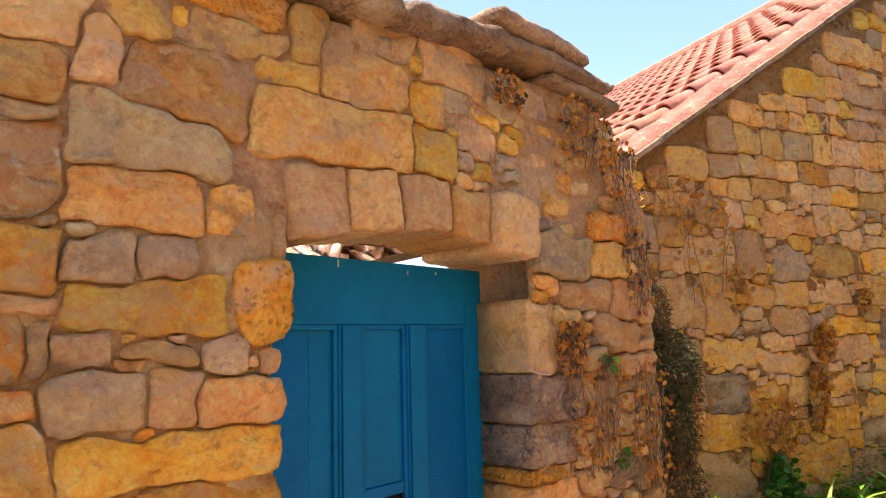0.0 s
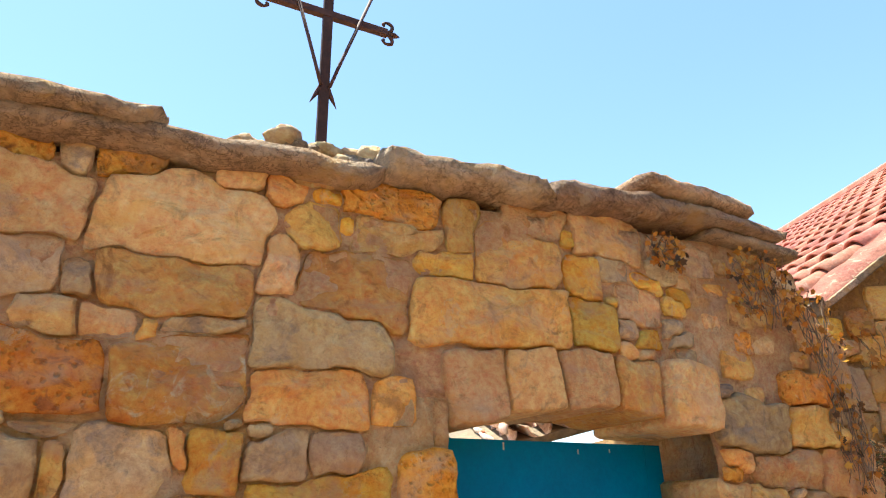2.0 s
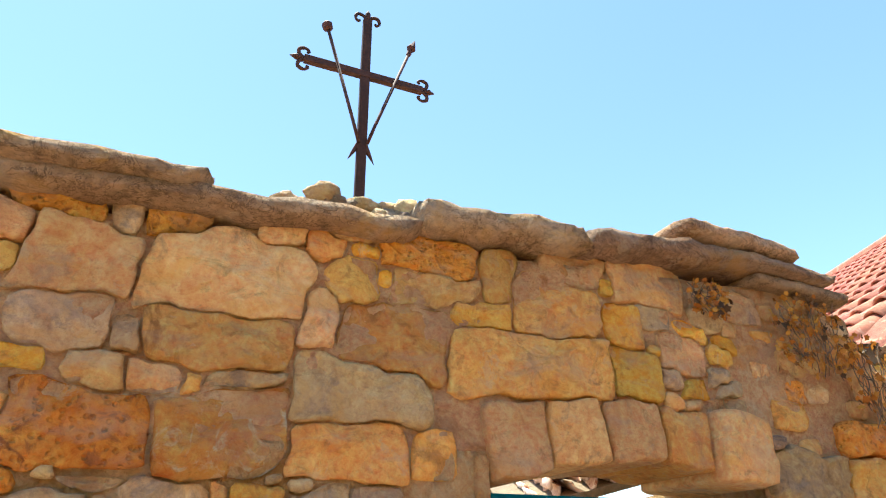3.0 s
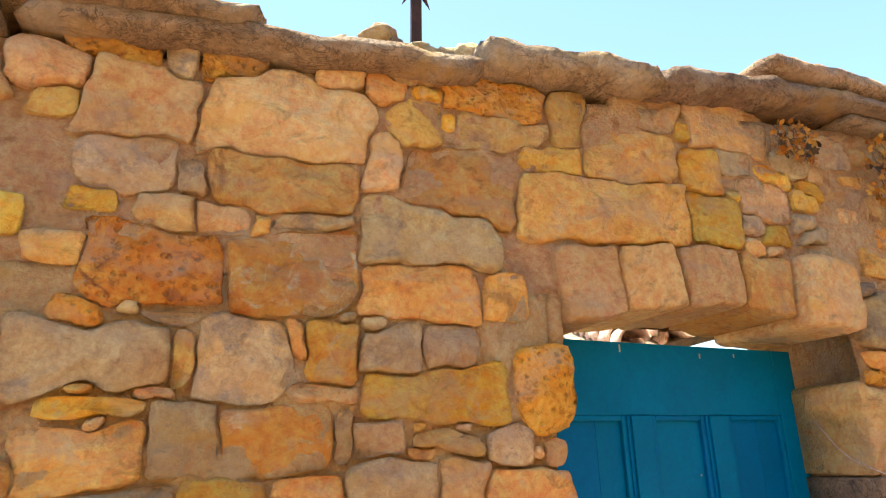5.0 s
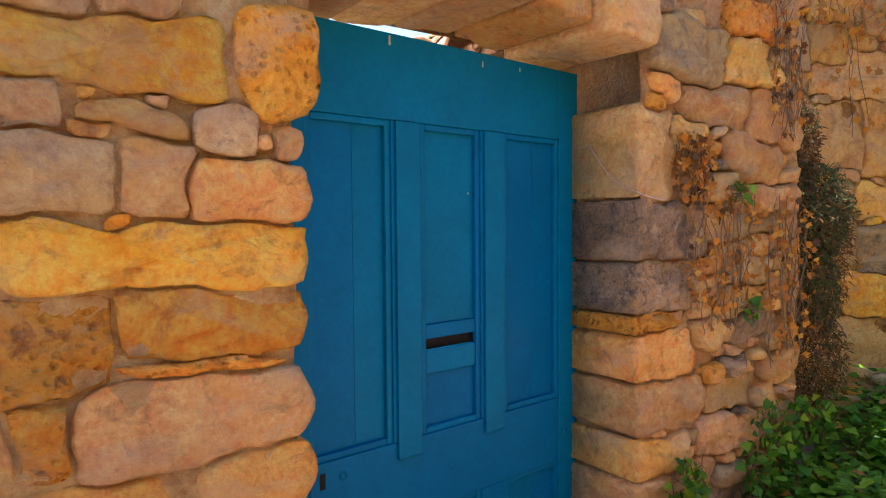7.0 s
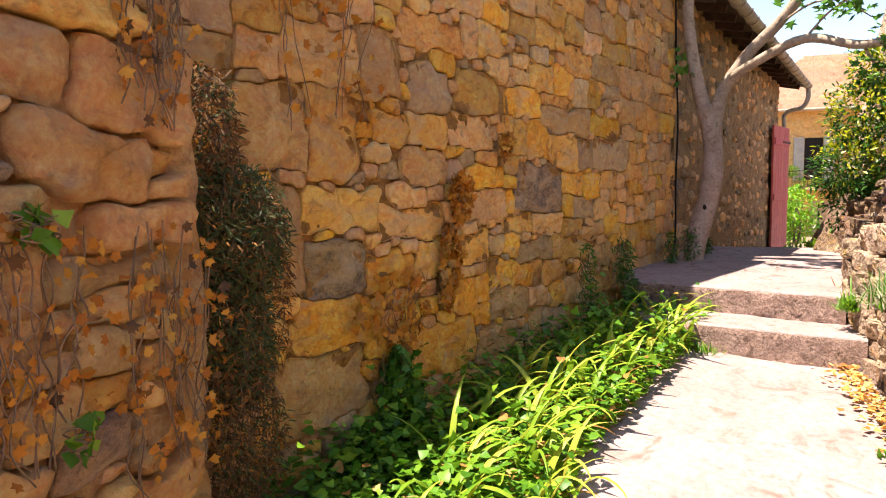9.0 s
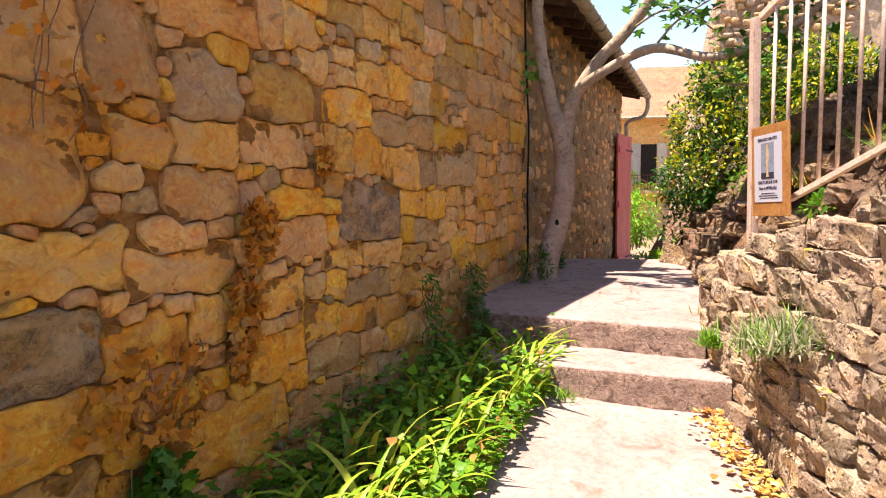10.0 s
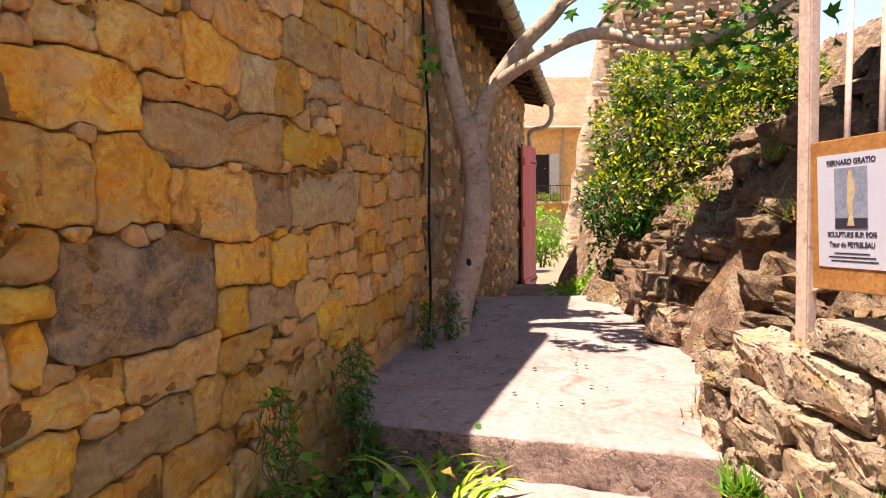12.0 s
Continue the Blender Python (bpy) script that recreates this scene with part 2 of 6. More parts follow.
def smooth_path(points, per=6):
    """A rounded line through points."""
    p = [Vector(q) for q in points]
    p = [2 * p[0] - p[1]] + p + [2 * p[-1] - p[-2]]
    out = []
    for i in range(1, len(p) - 2):
        a, b, c, d = p[i - 1:i + 3]
        for k in range(per):
            t = k / per
            out.append(0.5 * (2 * b + (c - a) * t + (2 * a - 5 * b + 4 * c - d) * t * t + (3 * b - a - 3 * c + d) * t ** 3))
    return out + [p[-2]]


def fbm(x, y, z, scale=1.0, octaves=4):
    return noise.fractal(Vector((x, y, z)) * scale, 1.0, 2.0, octaves, noise_basis="PERLIN_ORIGINAL")


def wall_frame(x, y, degrees):
    """Along the wall is x, into the wall is y."""
    return pose(x, y, 0, 0, 0, degrees)


def rough_sheet(name, u0, u1, z0, z1, step, height, mat, m, parent=None, amp=0.02, thick=0.4, seed=0.0, back=True):
    """A wall's core: a front of rough relief and a plain back; height(u) gives its top."""
    nu, nz = max(2, int((u1 - u0) / step)), max(2, int((z1 - z0) / step))
    verts, faces = [], []
    for j in range(nz + 1):
        for i in range(nu + 1):
            u = u0 + (u1 - u0) * i / nu
            top = height(u)
            z = z0 + (top - z0) * j / nz
            d = amp * fbm(u + seed, seed, z, 3.0) + amp * 0.6 * fbm(u, seed + 7, z, 11.0)
            verts.append((u, -d, z))
    for j in range(nz):
        for i in range(nu):
            a = j * (nu + 1) + i
            faces.append((a, a + 1, a + nu + 2, a + nu + 1))
    if back:
        n = len(verts)
        for i in range(nu + 1):
            u = u0 + (u1 - u0) * i / nu
            verts += [(u, thick, z0), (u, thick, height(u))]
        for i in range(nu):
            b, a = n + 2 * i, nz * (nu + 1) + i
            faces += [(b + 2, b, b + 1, b + 3), (a, a + 1, b + 3, b + 1)]
        faces.append([j * (nu + 1) for j in range(nz, -1, -1)] + [n, n + 1])
        faces.append([j * (nu + 1) + nu for j in range(nz + 1)] + [n + 2 * nu + 1, n + 2 * nu])
    return put(name, mesh_of(name, verts, faces, mat, True), parent, m)


def stone_mesh(name, w, h, d, seed, mat, rounding=0.15, fine=0.045, sink=0.06, knobs=0.012, dome=0.9, skew=0.19):
    """One wall stone: a split face of a few flat facets d proud of the wall, straight uneven edges, and sides that run back into the joint."""
    rng = random.Random(seed)
    nx, nz = max(5, min(18, int(w / fine))), max(4, min(12, int(h / fine)))
    lean = max(0.4, min(1.0, h / w)), max(0.4, min(1.0, w / h))
    cor = [(rng.uniform(-skew, skew * 0.6) * lean[0], rng.uniform(-skew, skew * 0.6) * lean[1]) for _ in range(4)]
    plane = [(rng.uniform(-1, 1), rng.uniform(-1, 1), rng.uniform(0.0, 0.5)) for _ in range(3)]
    verts, faces = [], []
    s = seed * 1.37 % 91
    for j in range(nz + 1):
        for i in range(nx + 1):
            a, b = 2 * i / nx - 1, 2 * j / nz - 1
            # closer rings at the rim
            a, b = math.sin(a * math.pi / 2) * 0.6 + a * 0.4, math.sin(b * math.pi / 2) * 0.6 + b * 0.4
            x, z = a * math.sqrt(1 - b ** 4 * rounding / 2), b * math.sqrt(1 - a ** 4 * rounding / 2)
            k = (1 - a) * (1 - b) / 4, (1 + a) * (1 - b) / 4, (1 - a) * (1 + b) / 4, (1 + a) * (1 + b) / 4
            x += sum(q * c[0] * sg for q, c, sg in zip(k, cor, (-1, 1, -1, 1)))
            z += sum(q * c[1] * sg for q, c, sg in zip(k, cor, (-1, -1, 1, 1)))
            px, pz = x * w / 2, z * h / 2
            # distance to the rim in metres: a narrow worn arris
            e = min((1 - abs(a)) * w / 2, (1 - abs(b)) * h / 2)
            worn = max(0.0, 1 - e / 0.015) ** 2
            facet = min(0.0, *(q[2] + q[0] * a + q[1] * b for q in plane))
            y = -d * (1 - dome * worn) - knobs * 0.9 * facet * (1 - worn) - knobs * fbm(px, s, pz, 7.0, 3) * (1 - worn) - 0.35 * knobs * fbm(px + 3, s, pz, 26.0, 2)
            edge = 0.024 * min(1, min(w, h) / 0.12)
            px += edge * fbm(px, s + 5, pz, 11.0, 3)
            pz += edge * fbm(px + 9, s + 5, pz, 11.0, 3)
            verts.append((px, y, pz))
    for j in range(nz):
        for i in range(nx):
            a = j * (nx + 1) + i
            faces.append((a, a + 1, a + nx + 2, a + nx + 1))
    ring = [i for i in range(nx + 1)] + [j * (nx + 1) + nx for j in range(1, nz + 1)] + [nz * (nx + 1) + i for i in range(nx - 1, -1, -1)] + [j * (nx + 1) for j in range(nz - 1, 0, -1)]
    n = len(verts)
    for r in ring:
        verts.append((verts[r][0] * 0.98, sink, verts[r][2] * 0.98))
    for i in range(len(ring)):
        k = (i + 1) % len(ring)
        faces.append((ring[k], ring[i], n + i, n + k))
    faces.append([n + i for i in range(len(ring) - 1, -1, -1)])
    return mesh_of(name, verts, faces, mat, True)


def ground_z(x):
    """The lane climbs gently to the two steps."""
    return 0.33 - 0.065 * max(0.0, 7.0 - x) if x < 7.0 else 0.33


def house_y(x):
    return 2.72 - 0.297 * (x - 3.4)


# ---- gate wall: its core round the opening ----
GATE = wall_frame(0, 2.03, math.degrees(math.atan(0.042)))
DOOR_L, DOOR_R = 1.12, 2.445


def gate_top(u):
    return 2.82 + 0.066 * u if u < 3.15 else max(2.0, 3.03 - 0.95 * (u - 3.15))


SUNK = pose(0, 0.007, 0)                                # joints lie back from the faces
gate_wall = thing("wall_gate", "garden wall of golden rubble stone with a slab coping and a gateway", "stone wall", GATE, kind="structure")
rough_sheet("core", -4.0, DOOR_L - 0.045, -0.3, 3.0, 0.045, lambda u: 2.12, MORTAR, SUNK, gate_wall, 0.022, 0.5, 8)
rough_sheet("core", DOOR_L - 0.045, DOOR_L + 0.012, 1.88, 2.2, 0.03, lambda u: 2.12, MORTAR, SUNK, gate_wall, 0.022, 0.5, 8)
rough_sheet("core", DOOR_R + 0.035, 3.72, -0.3, 3.0, 0.045, lambda u: 2.12 if u < 3.4 else 2.12 - 0.4 * (u - 3.4), MORTAR, SUNK, gate_wall, 0.022, 0.5, 8)
rough_sheet("core", -4.0, 3.72, 2.118, 3.1, 0.045, gate_top, MORTAR, SUNK, gate_wall, 0.022, 0.5, 8)

# ---- ground, lane and steps ----
def sheet(name, xs, ys, zfun, mat, label, category, kind="structure"):
    verts = [(x, y, zfun(x, y)) for y in ys for x in xs]
    n = len(xs)
    faces = [(j * n + i, j * n + i + 1, (j + 1) * n + i + 1, (j + 1) * n + i) for j in range(len(ys) - 1) for i in range(n - 1)]
    return tagged(put(name, mesh_of(name, verts, faces, mat, True)), label, category, kind=kind)


def spaced(a, b, step):
    n = max(1, round((b - a) / step))
    return [a + (b - a) * i / n for i in range(n + 1)]


def land(x, y):
    """The ground at large: it follows the lane, drops beyond the landing and stays low round about."""
    base = ground_z(max(x, -6)) - 0.06
    if x > 12.2:
        base -= min(1.2, 0.16 * (x - 12.2))
    return base + 0.02 * fbm(x, y, 0, 1.5)


sheet("ground", [-2500, -400, -60, -20] + spaced(-8, 24, 0.25) + [30, 40, 80, 400, 2500], [-2500, -400, -60, -20] + spaced(-6, 6, 0.25) + [12, 30, 80, 400, 2500],
      land, EARTH, "dry earth ground round the lane", "ground")
def lane_left(x):
    return min(house_y(x) - 0.96, 1.38)


def lane_mesh():
    verts, faces = [], []
    xs, nv = spaced(-3.0, 7.5, 0.07), 26
    for x in xs:
        a, b = lane_left(x) + 0.05 * fbm(x, 3, 0, 2.5), -0.56 + 0.03 * fbm(x, 9, 0, 2.0)
        for j in range(nv + 1):
            y = a + (b - a) * j / nv
            verts.append((x, y, ground_z(x) + 0.012 * fbm(x, y, 2, 1.6) + 0.004 * fbm(x, y, 5, 9.0)))
    for i in range(len(xs) - 1):
        for j in range(nv):
            k = i * (nv + 1) + j
            faces.append((k, k + nv + 1, k + nv + 2, k + 1)[::-1])
    return mesh_of("lane", verts, faces, CONCRETE, True)


tagged(put("road_lane", lane_mesh()), "pale worn concrete lane with dusty patches", "lane", kind="structure")


def step_mesh(p, q, far_p, far_q, z, drop, seed):
    """A cast step: worn front edge from p to q, tread back to far_p and far_q."""
    p, q, far_p, far_q = (Vector((*v, 0)) for v in (p, q, far_p, far_q))
    verts, faces = [], []
    n, rows = 40, 10
    for i in range(n + 1):
        s = i / n
        a, b = p.lerp(q, s), far_p.lerp(far_q, s)
        way = (b - a).normalized()
        chip = 0.018 * fbm(s * 3, seed, 0, 3.0) + 0.010 * fbm(s * 3, seed, 4, 12.0)
        for k in range(4):
            f = k / 4
            v = a - way * (0.015 + 0.03 * fbm(s * 2, seed, f * 2, 4.0) - 0.02 * f) + way * chip
            verts.append((v.x, v.y, z - drop * (1 - f) * 0.98))
        v = a + way * chip
        verts.append((v.x, v.y, z - 0.012))
        for k in range(rows + 1):
            f = (k / rows) ** 1.5
            v = (a + way * (0.018 + chip)).lerp(b, f)
            verts.append((v.x, v.y, z + 0.010 * fbm(v.x, v.y, seed, 2.0) + 0.003 * fbm(v.x, v.y, seed, 11)))
    c = 4 + 1 + rows + 1
    for i in range(n):
        for k in range(c - 1):
            a = i * c + k
            faces.append((a, a + 1, a + c + 1, a + c)[::-1])
    me = mesh_of("step", verts, faces, [CONCRETE, RISER], True)
    for f in me.polygons:
        f.material_index = 1 if (f.index % (c - 1)) < 4 else 0
    return me


tagged(put("step_lower", step_mesh((7.47, 0.95), (6.98, -0.60), (8.35, 0.95), (7.60, -0.75), 0.545, 0.26, 1)), "worn concrete step with a rough broken riser", "step", kind="structure")
tagged(put("step_upper", step_mesh((8.20, 1.05), (7.53, -0.60), (12.6, 1.2), (12.3, -2.6), 0.755, 0.24, 2)), "broad concrete landing with a crumbling front edge", "step", kind="structure")

# ---- house along the lane ----
HOUSE = wall_frame(3.4, 2.72, math.degrees(math.atan(-0.297)))
K = math.cos(math.atan(0.297))


def hu(x):
    """Distance along the house wall at x of the plan."""
    return (x - 3.4) / K


def verge(u):
    x = 3.4 + u * K
    return 2.95 + 0.664 * (x - 4.14) if x < 9.4 else max(4.2, 6.33 - 0.6 * (x - 9.4))


house_wall = thing("wall_house", "tall house wall of coursed ochre stone under a sloping verge", "stone wall", HOUSE, kind="structure")
rough_sheet("core", hu(3.5), hu(10.55), -0.3, 5, 0.07, lambda u: max(2.3, verge(u) - 0.04), JOINT, pose(0, 0.016, 0), house_wall, 0.013, 0.6, 21)
barn_wall = thing("wall_barn", "rough rendered rubble wall of the house's further part", "stone wall", HOUSE, kind="structure")
rough_sheet("core", hu(10.56), hu(18.8), -1.0, 5, 0.10, lambda u: 4.05, RUBBLE, None, barn_wall, 0.05, 0.6, 33)
# flanks that close the house
b = box_bm(hu(3.5), hu(3.5) + 0.35, 0.62, 6, -0.3, 2.3)
part("flank", b, MORTAR, house_wall)
b = box_bm(hu(18.4), hu(18.79), 0.62, 6, -1.0, 4.0)
part("flank", b, RUBBLE, barn_wall)

# unseen plain wall behind the walker, added to close the lane and bounce warm sunlight
south = thing("wall_bounce", "unseen plain rubble wall, added to bounce sunlight across the lane", "stone wall", wall_frame(5.0, -2.3, 180), kind="structure")
rough_sheet("core", -0.2, 9.0, -0.4, 3, 0.12, lambda u: 2.9, STONE['w'], None, south, 0.05, 0.5, 55)

# ---- blue door in the gateway ----
def blue_door():
    D = thing("door_1", "tall blue panelled wooden door with a letter slot, closed in the stone gateway", "door", pose(1.20, 2.286, 0, 0, 0, 7.5), kind="structure")
    Z0, Z1 = 0.06, 2.005
    cols = [(-0.16, -0.01), (0.305, 0.43), (0.71, 0.835), (1.16, 1.278)]

    def rail(name, x0, x1, z0, z1, y0=0.0, y1=0.045, bev=0.004):
        return part(name, box_bm(x0, x1, y0, y1, z0, z1, bev), PAINT, D)
    for a, b in (cols[0], cols[3]):
        rail("stile", a, b, Z0, Z1)
    for z0, z1 in ((1.725, Z1), (0.39, 0.655), (Z0, 0.20)):
        rail("rail", cols[0][1] + 0.001, cols[3][0] - 0.001, z0, z1, 0.001, 0.045)
    for a, b in (cols[1], cols[2]):
        rail("mullion", a, b, 0.656, 1.724, 0.0, 0.045)
        rail("mullion", a, b, 0.201, 0.389, 0.0, 0.045)
    # lapped cover boards down the middle posts
    for a, b in (cols[1], cols[2]):
        rail("cover_strip", a + 0.012, b - 0.012, 0.60, 1.722, -0.012, -0.0005, 0.004)
    gaps = [(cols[k][1], cols[k + 1][0]) for k in range(3)]
    for k, (a, b) in enumerate(gaps):
        for z0, z1 in ((0.655, 1.725), (0.20, 0.39)):
            if k == 1 and z1 > 1:
                rail("panel", a + 0.001, b - 0.001, 1.035, z1, 0.024, 0.036, 0)
                rail("panel", a + 0.001, b - 0.001, z0, 0.86, 0.024, 0.036, 0)
            else:
                mid = (a + b) / 2 + 0.02
                rail("panel_board", a + 0.001, mid - 0.001, z0, z1, 0.024, 0.036, 0.0015)
                rail("panel_board", mid + 0.001, b - 0.001, z0, z1, 0.025, 0.036, 0.0015)
            # moulding round the panel
            w = 0.022
            for x0, x1, y0, y1 in ((a, a + w, z0, z1), (b - w, b, z0, z1), (a + w, b - w, z1 - w, z1), (a + w, b - w, z0, z0 + w)):
                bm = box_bm(x0, x1, 0.006, 0.026, y0, y1, 0.006)
                part("moulding", bm, PAINT, D)
    # letter slot with its two ledges
    a, b = gaps[1]
    rail("slot_board", a + 0.024, b - 0.024, 0.985, 1.034, 0.010, 0.034)
    rail("slot_board", a + 0.024, b - 0.024, 0.862, 0.945, 0.010, 0.034)
    part("letter_box", box_bm(a, b, 0.046, 0.16, 0.90, 1.03, 0), DARK, D, "dark letter box behind the slot")
    # keyhole escutcheon and studs
    part("keyhole", box_bm(0.022, 0.042, -0.003, 0.002, 0.575, 0.625, 0.003), DARK, D, "black keyhole")
    for x, z in ((0.105, 0.60), (0.56, 0.52), (1.20, 0.50)):
        bm = bmesh.new()
        bmesh.ops.create_uvsphere(bm, u_segments=10, v_segments=6, radius=0.014, matrix=pose(x, 0.0, z) @ Matrix.Diagonal((1, 0.4, 1, 1)))
        part("stud", bm, PAINT, D, smooth=True)
    for x, z, w, h in ((0.30, 1.965, 0.006, 0.03), (0.72, 1.955, 0.006, 0.02), (0.92, 1.965, 0.005, 0.015), (0.665, 1.49, 0.006, 0.008), (0.70, 0.77, 0.005, 0.06)):
        part("paint_chip", box_bm(x, x + w, -0.0015 if z > 1.7 else 0.0225, 0.03, z, z + h), CHIP, D)


DARK = surface("soot_black", (0.008, 0.008, 0.008), (0.012, 0.011, 0.01), None, 5, 40, bump=0)
CHIP = surface("bare_chipped_wood", (0.45, 0.42, 0.34), (0.5, 0.47, 0.4), None, 20, 80, bump=0)
blue_door()

# ---- what stands on and in the gate wall ----
# rows of (along, height, width, tall, tone) from the coping down
GATE_TOP = [
    (1.59, 2.90, 0.26, 0.10, 't'), (1.99, 2.88, 0.35, 0.16, 't'), (0.89, 2.83, 0.40, 0.11, 'b'), (-0.02, 2.81, 0.17, 0.12, 'b'), (-0.34, 2.81, 0.22, 0.08, 'b'),
    (-0.17, 2.80, 0.09, 0.14, 'g'), (1.22, 2.79, 0.09, 0.17, 'o'), (0.94, 2.71, 0.36, 0.13, 't'), (1.48, 2.70, 0.38, 0.22, 'o'), (2.22, 2.69, 0.14, 0.06, 'y'),
    (0.61, 2.68, 0.16, 0.19, 'o'), (1.84, 2.67, 0.15, 0.17, 'y'), (-0.26, 2.65, 0.31, 0.24, 't'), (0.18, 2.64, 0.53, 0.27, 't'), (1.13, 2.63, 0.28, 0.13, 'y'),
]
GATE_UPPER = [
    (2.14, 2.59, 0.22, 0.13, 't'), (0.48, 2.53, 0.13, 0.19, 't'), (0.77, 2.50, 0.40, 0.24, 'o'), (1.36, 2.46, 0.72, 0.25, 'o'), (1.87, 2.46, 0.23, 0.19, 'y'),
    (-0.26, 2.43, 0.22, 0.17, 'g'), (0.17, 2.42, 0.43, 0.19, 'o'), (-0.10, 2.39, 0.09, 0.11, 'g'), (0.26, 2.30, 0.26, 0.06, 'g'), (0.64, 2.29, 0.44, 0.20, 'g'),
    (-0.16, 2.29, 0.15, 0.10, 't'), (0.00, 2.29, 0.16, 0.11, 't'), (0.11, 2.28, 0.05, 0.07, 'o'), (0.22, 2.14, 0.41, 0.23, 'w'), (-0.17, 2.13, 0.34, 0.21, 'b'), (0.91, 2.10, 0.08, 0.08, 'o'), (0.60, 2.10, 0.38, 0.17, 'o'),
]
GATE_MIDDLE = [
    (-0.11, 1.975, 0.12, 0.02, 'g'), (0.23, 1.93, 0.04, 0.09, 'o'), (0.51, 1.91, 0.21, 0.12, 'g'), (0.70, 1.91, 0.13, 0.11, 'g'), (0.33, 1.89, 0.14, 0.19, 'y'),
    (0.08, 1.87, 0.24, 0.20, 'g'), (-0.07, 1.87, 0.05, 0.14, 'o'), (-0.30, 1.87, 0.37, 0.16, 'g'), (-0.15, 1.775, 0.11, 0.03, 't'), (1.06, 1.79, 0.17, 0.28, 'b'),
    (0.64, 1.77, 0.45, 0.14, 'y'), (0.31, 1.765, 0.22, 0.05, 't'), (-0.29, 1.73, 0.2, 0.03, 'y'), (-0.07, 1.65, 0.17, 0.20, 'g'), (0.20, 1.65, 0.29, 0.18, 'w'),
]
GATE_LOWER = [
    (0.37, 1.65, 0.06, 0.12, 'g'), (0.48, 1.64, 0.14, 0.09, 'g'), (0.69, 1.64, 0.24, 0.05, 't'), (0.90, 1.62, 0.14, 0.08, 'g'), (-0.29, 1.61, 0.27, 0.13, 'o'),
    (1.08, 1.59, 0.08, 0.09, 't'), (0.53, 1.50, 0.26, 0.15, 'g'), (0.28, 1.51, 0.19, 0.07, 'o'), (0.75, 1.50, 0.16, 0.15, 'p'), (0.05, 1.49, 0.25, 0.11, 'y'),
    (-0.19, 1.49, 0.21, 0.05, 'g'), (0.98, 1.47, 0.30, 0.15, 'o'), (0.08, 1.415, 0.14, 0.03, 'y'), (-0.19, 1.34, 0.51, 0.18, 'p'), (0.28, 1.34, 0.21, 0.24, 'w'), (0.78, 1.32, 0.65, 0.14, 'y'),
]
GATE_FOOT = [
    (0.89, 1.15, 0.46, 0.15, 'y'), (0.53, 1.13, 0.20, 0.19, 'b'), (0.20, 1.09, 0.43, 0.15, 'y'), (0.86, 1.055, 0.40, 0.03, 'b'), (0.84, 0.93, 0.55, 0.19, 'p'),
    (0.26, 0.90, 0.36, 0.14, 't'), (0.50, 0.93, 0.09, 0.13, 'b'), (0.02, 0.90, 0.09, 0.12, 't'), (0.97, 0.73, 0.29, 0.15, 'o'), (0.57, 0.75, 0.47, 0.09, 'o'), (-0.22, 1.13, 0.34, 0.17, 'p'), (-0.20, 0.96, 0.28, 0.13, 'o'),
]
JAMB = [
    (2.78, 2.07, 0.48, 0.21, 'g'), (3.17, 2.07, 0.29, 0.20, 'o'), (3.22, 2.25, 0.34, 0.14, 'b'), (2.63, 1.91, 0.17, 0.07, 'o'), (2.96, 1.87, 0.42, 0.15, 'p'),
    (3.43, 1.85, 0.42, 0.24, 'p'), (2.78, 1.73, 0.19, 0.11, 'o'), (3.22, 1.66, 0.42, 0.18, 'p'), (2.50, 1.64, 0.28, 0.33, 't'), (2.72, 1.62, 0.10, 0.07, 'o'),
    (2.98, 1.53, 0.20, 0.11, 'p'), (3.43, 1.49, 0.38, 0.12, 'p'), (2.98, 1.38, 0.17, 0.11, 'p'), (3.32, 1.37, 0.38, 0.09, 'g'),
]
JAMB_FOOT = [
    (2.62, 1.35, 0.50, 0.22, 'd'), (3.34, 1.27, 0.23, 0.07, 't'), (2.58, 1.12, 0.42, 0.18, 'd'), (2.56, 0.985, 0.38, 0.06, 'b'), (2.60, 0.85, 0.44, 0.16, 'o'), (2.62, 0.65, 0.46, 0.17, 'p'),
    (3.06, 0.63, 0.30, 0.12, 'p'), (3.06, 0.46, 0.40, 0.14, 'p'), (2.57, 0.45, 0.36, 0.13, 'o'), (3.45, 0.42, 0.32, 0.16, 'p'), (2.60, 0.27, 0.44, 0.15, 't'),
]
PENDING = {}                                            # stones waiting to be fitted to one another, wall by wall


def set_stone(parent, u, z, w, h, tone, d=0.03, tilt=0.0, sink=0.05, knobs=0.02, rounding=0.2, grow=0.045, fine=0.024):
    PENDING.setdefault(parent.name, []).append((u, z, w, h, tone, d, tilt, sink, knobs, rounding, grow, fine))


def box_gap(pu, pz, u, z, w, h, tilt, rounding):
    """Signed distance from points to a tilted, rounded oblong."""
    c, q = math.cos(radians(tilt)), math.sin(radians(tilt))
    du, dz = pu - u, pz - z
    r = rounding * min(w, h)
    a, b = np.abs(c * du - q * dz) - w / 2 + r, np.abs(q * du + c * dz) - h / 2 + r
    return np.hypot(np.maximum(a, 0), np.maximum(b, 0)) + np.minimum(np.maximum(a, b), 0) - r


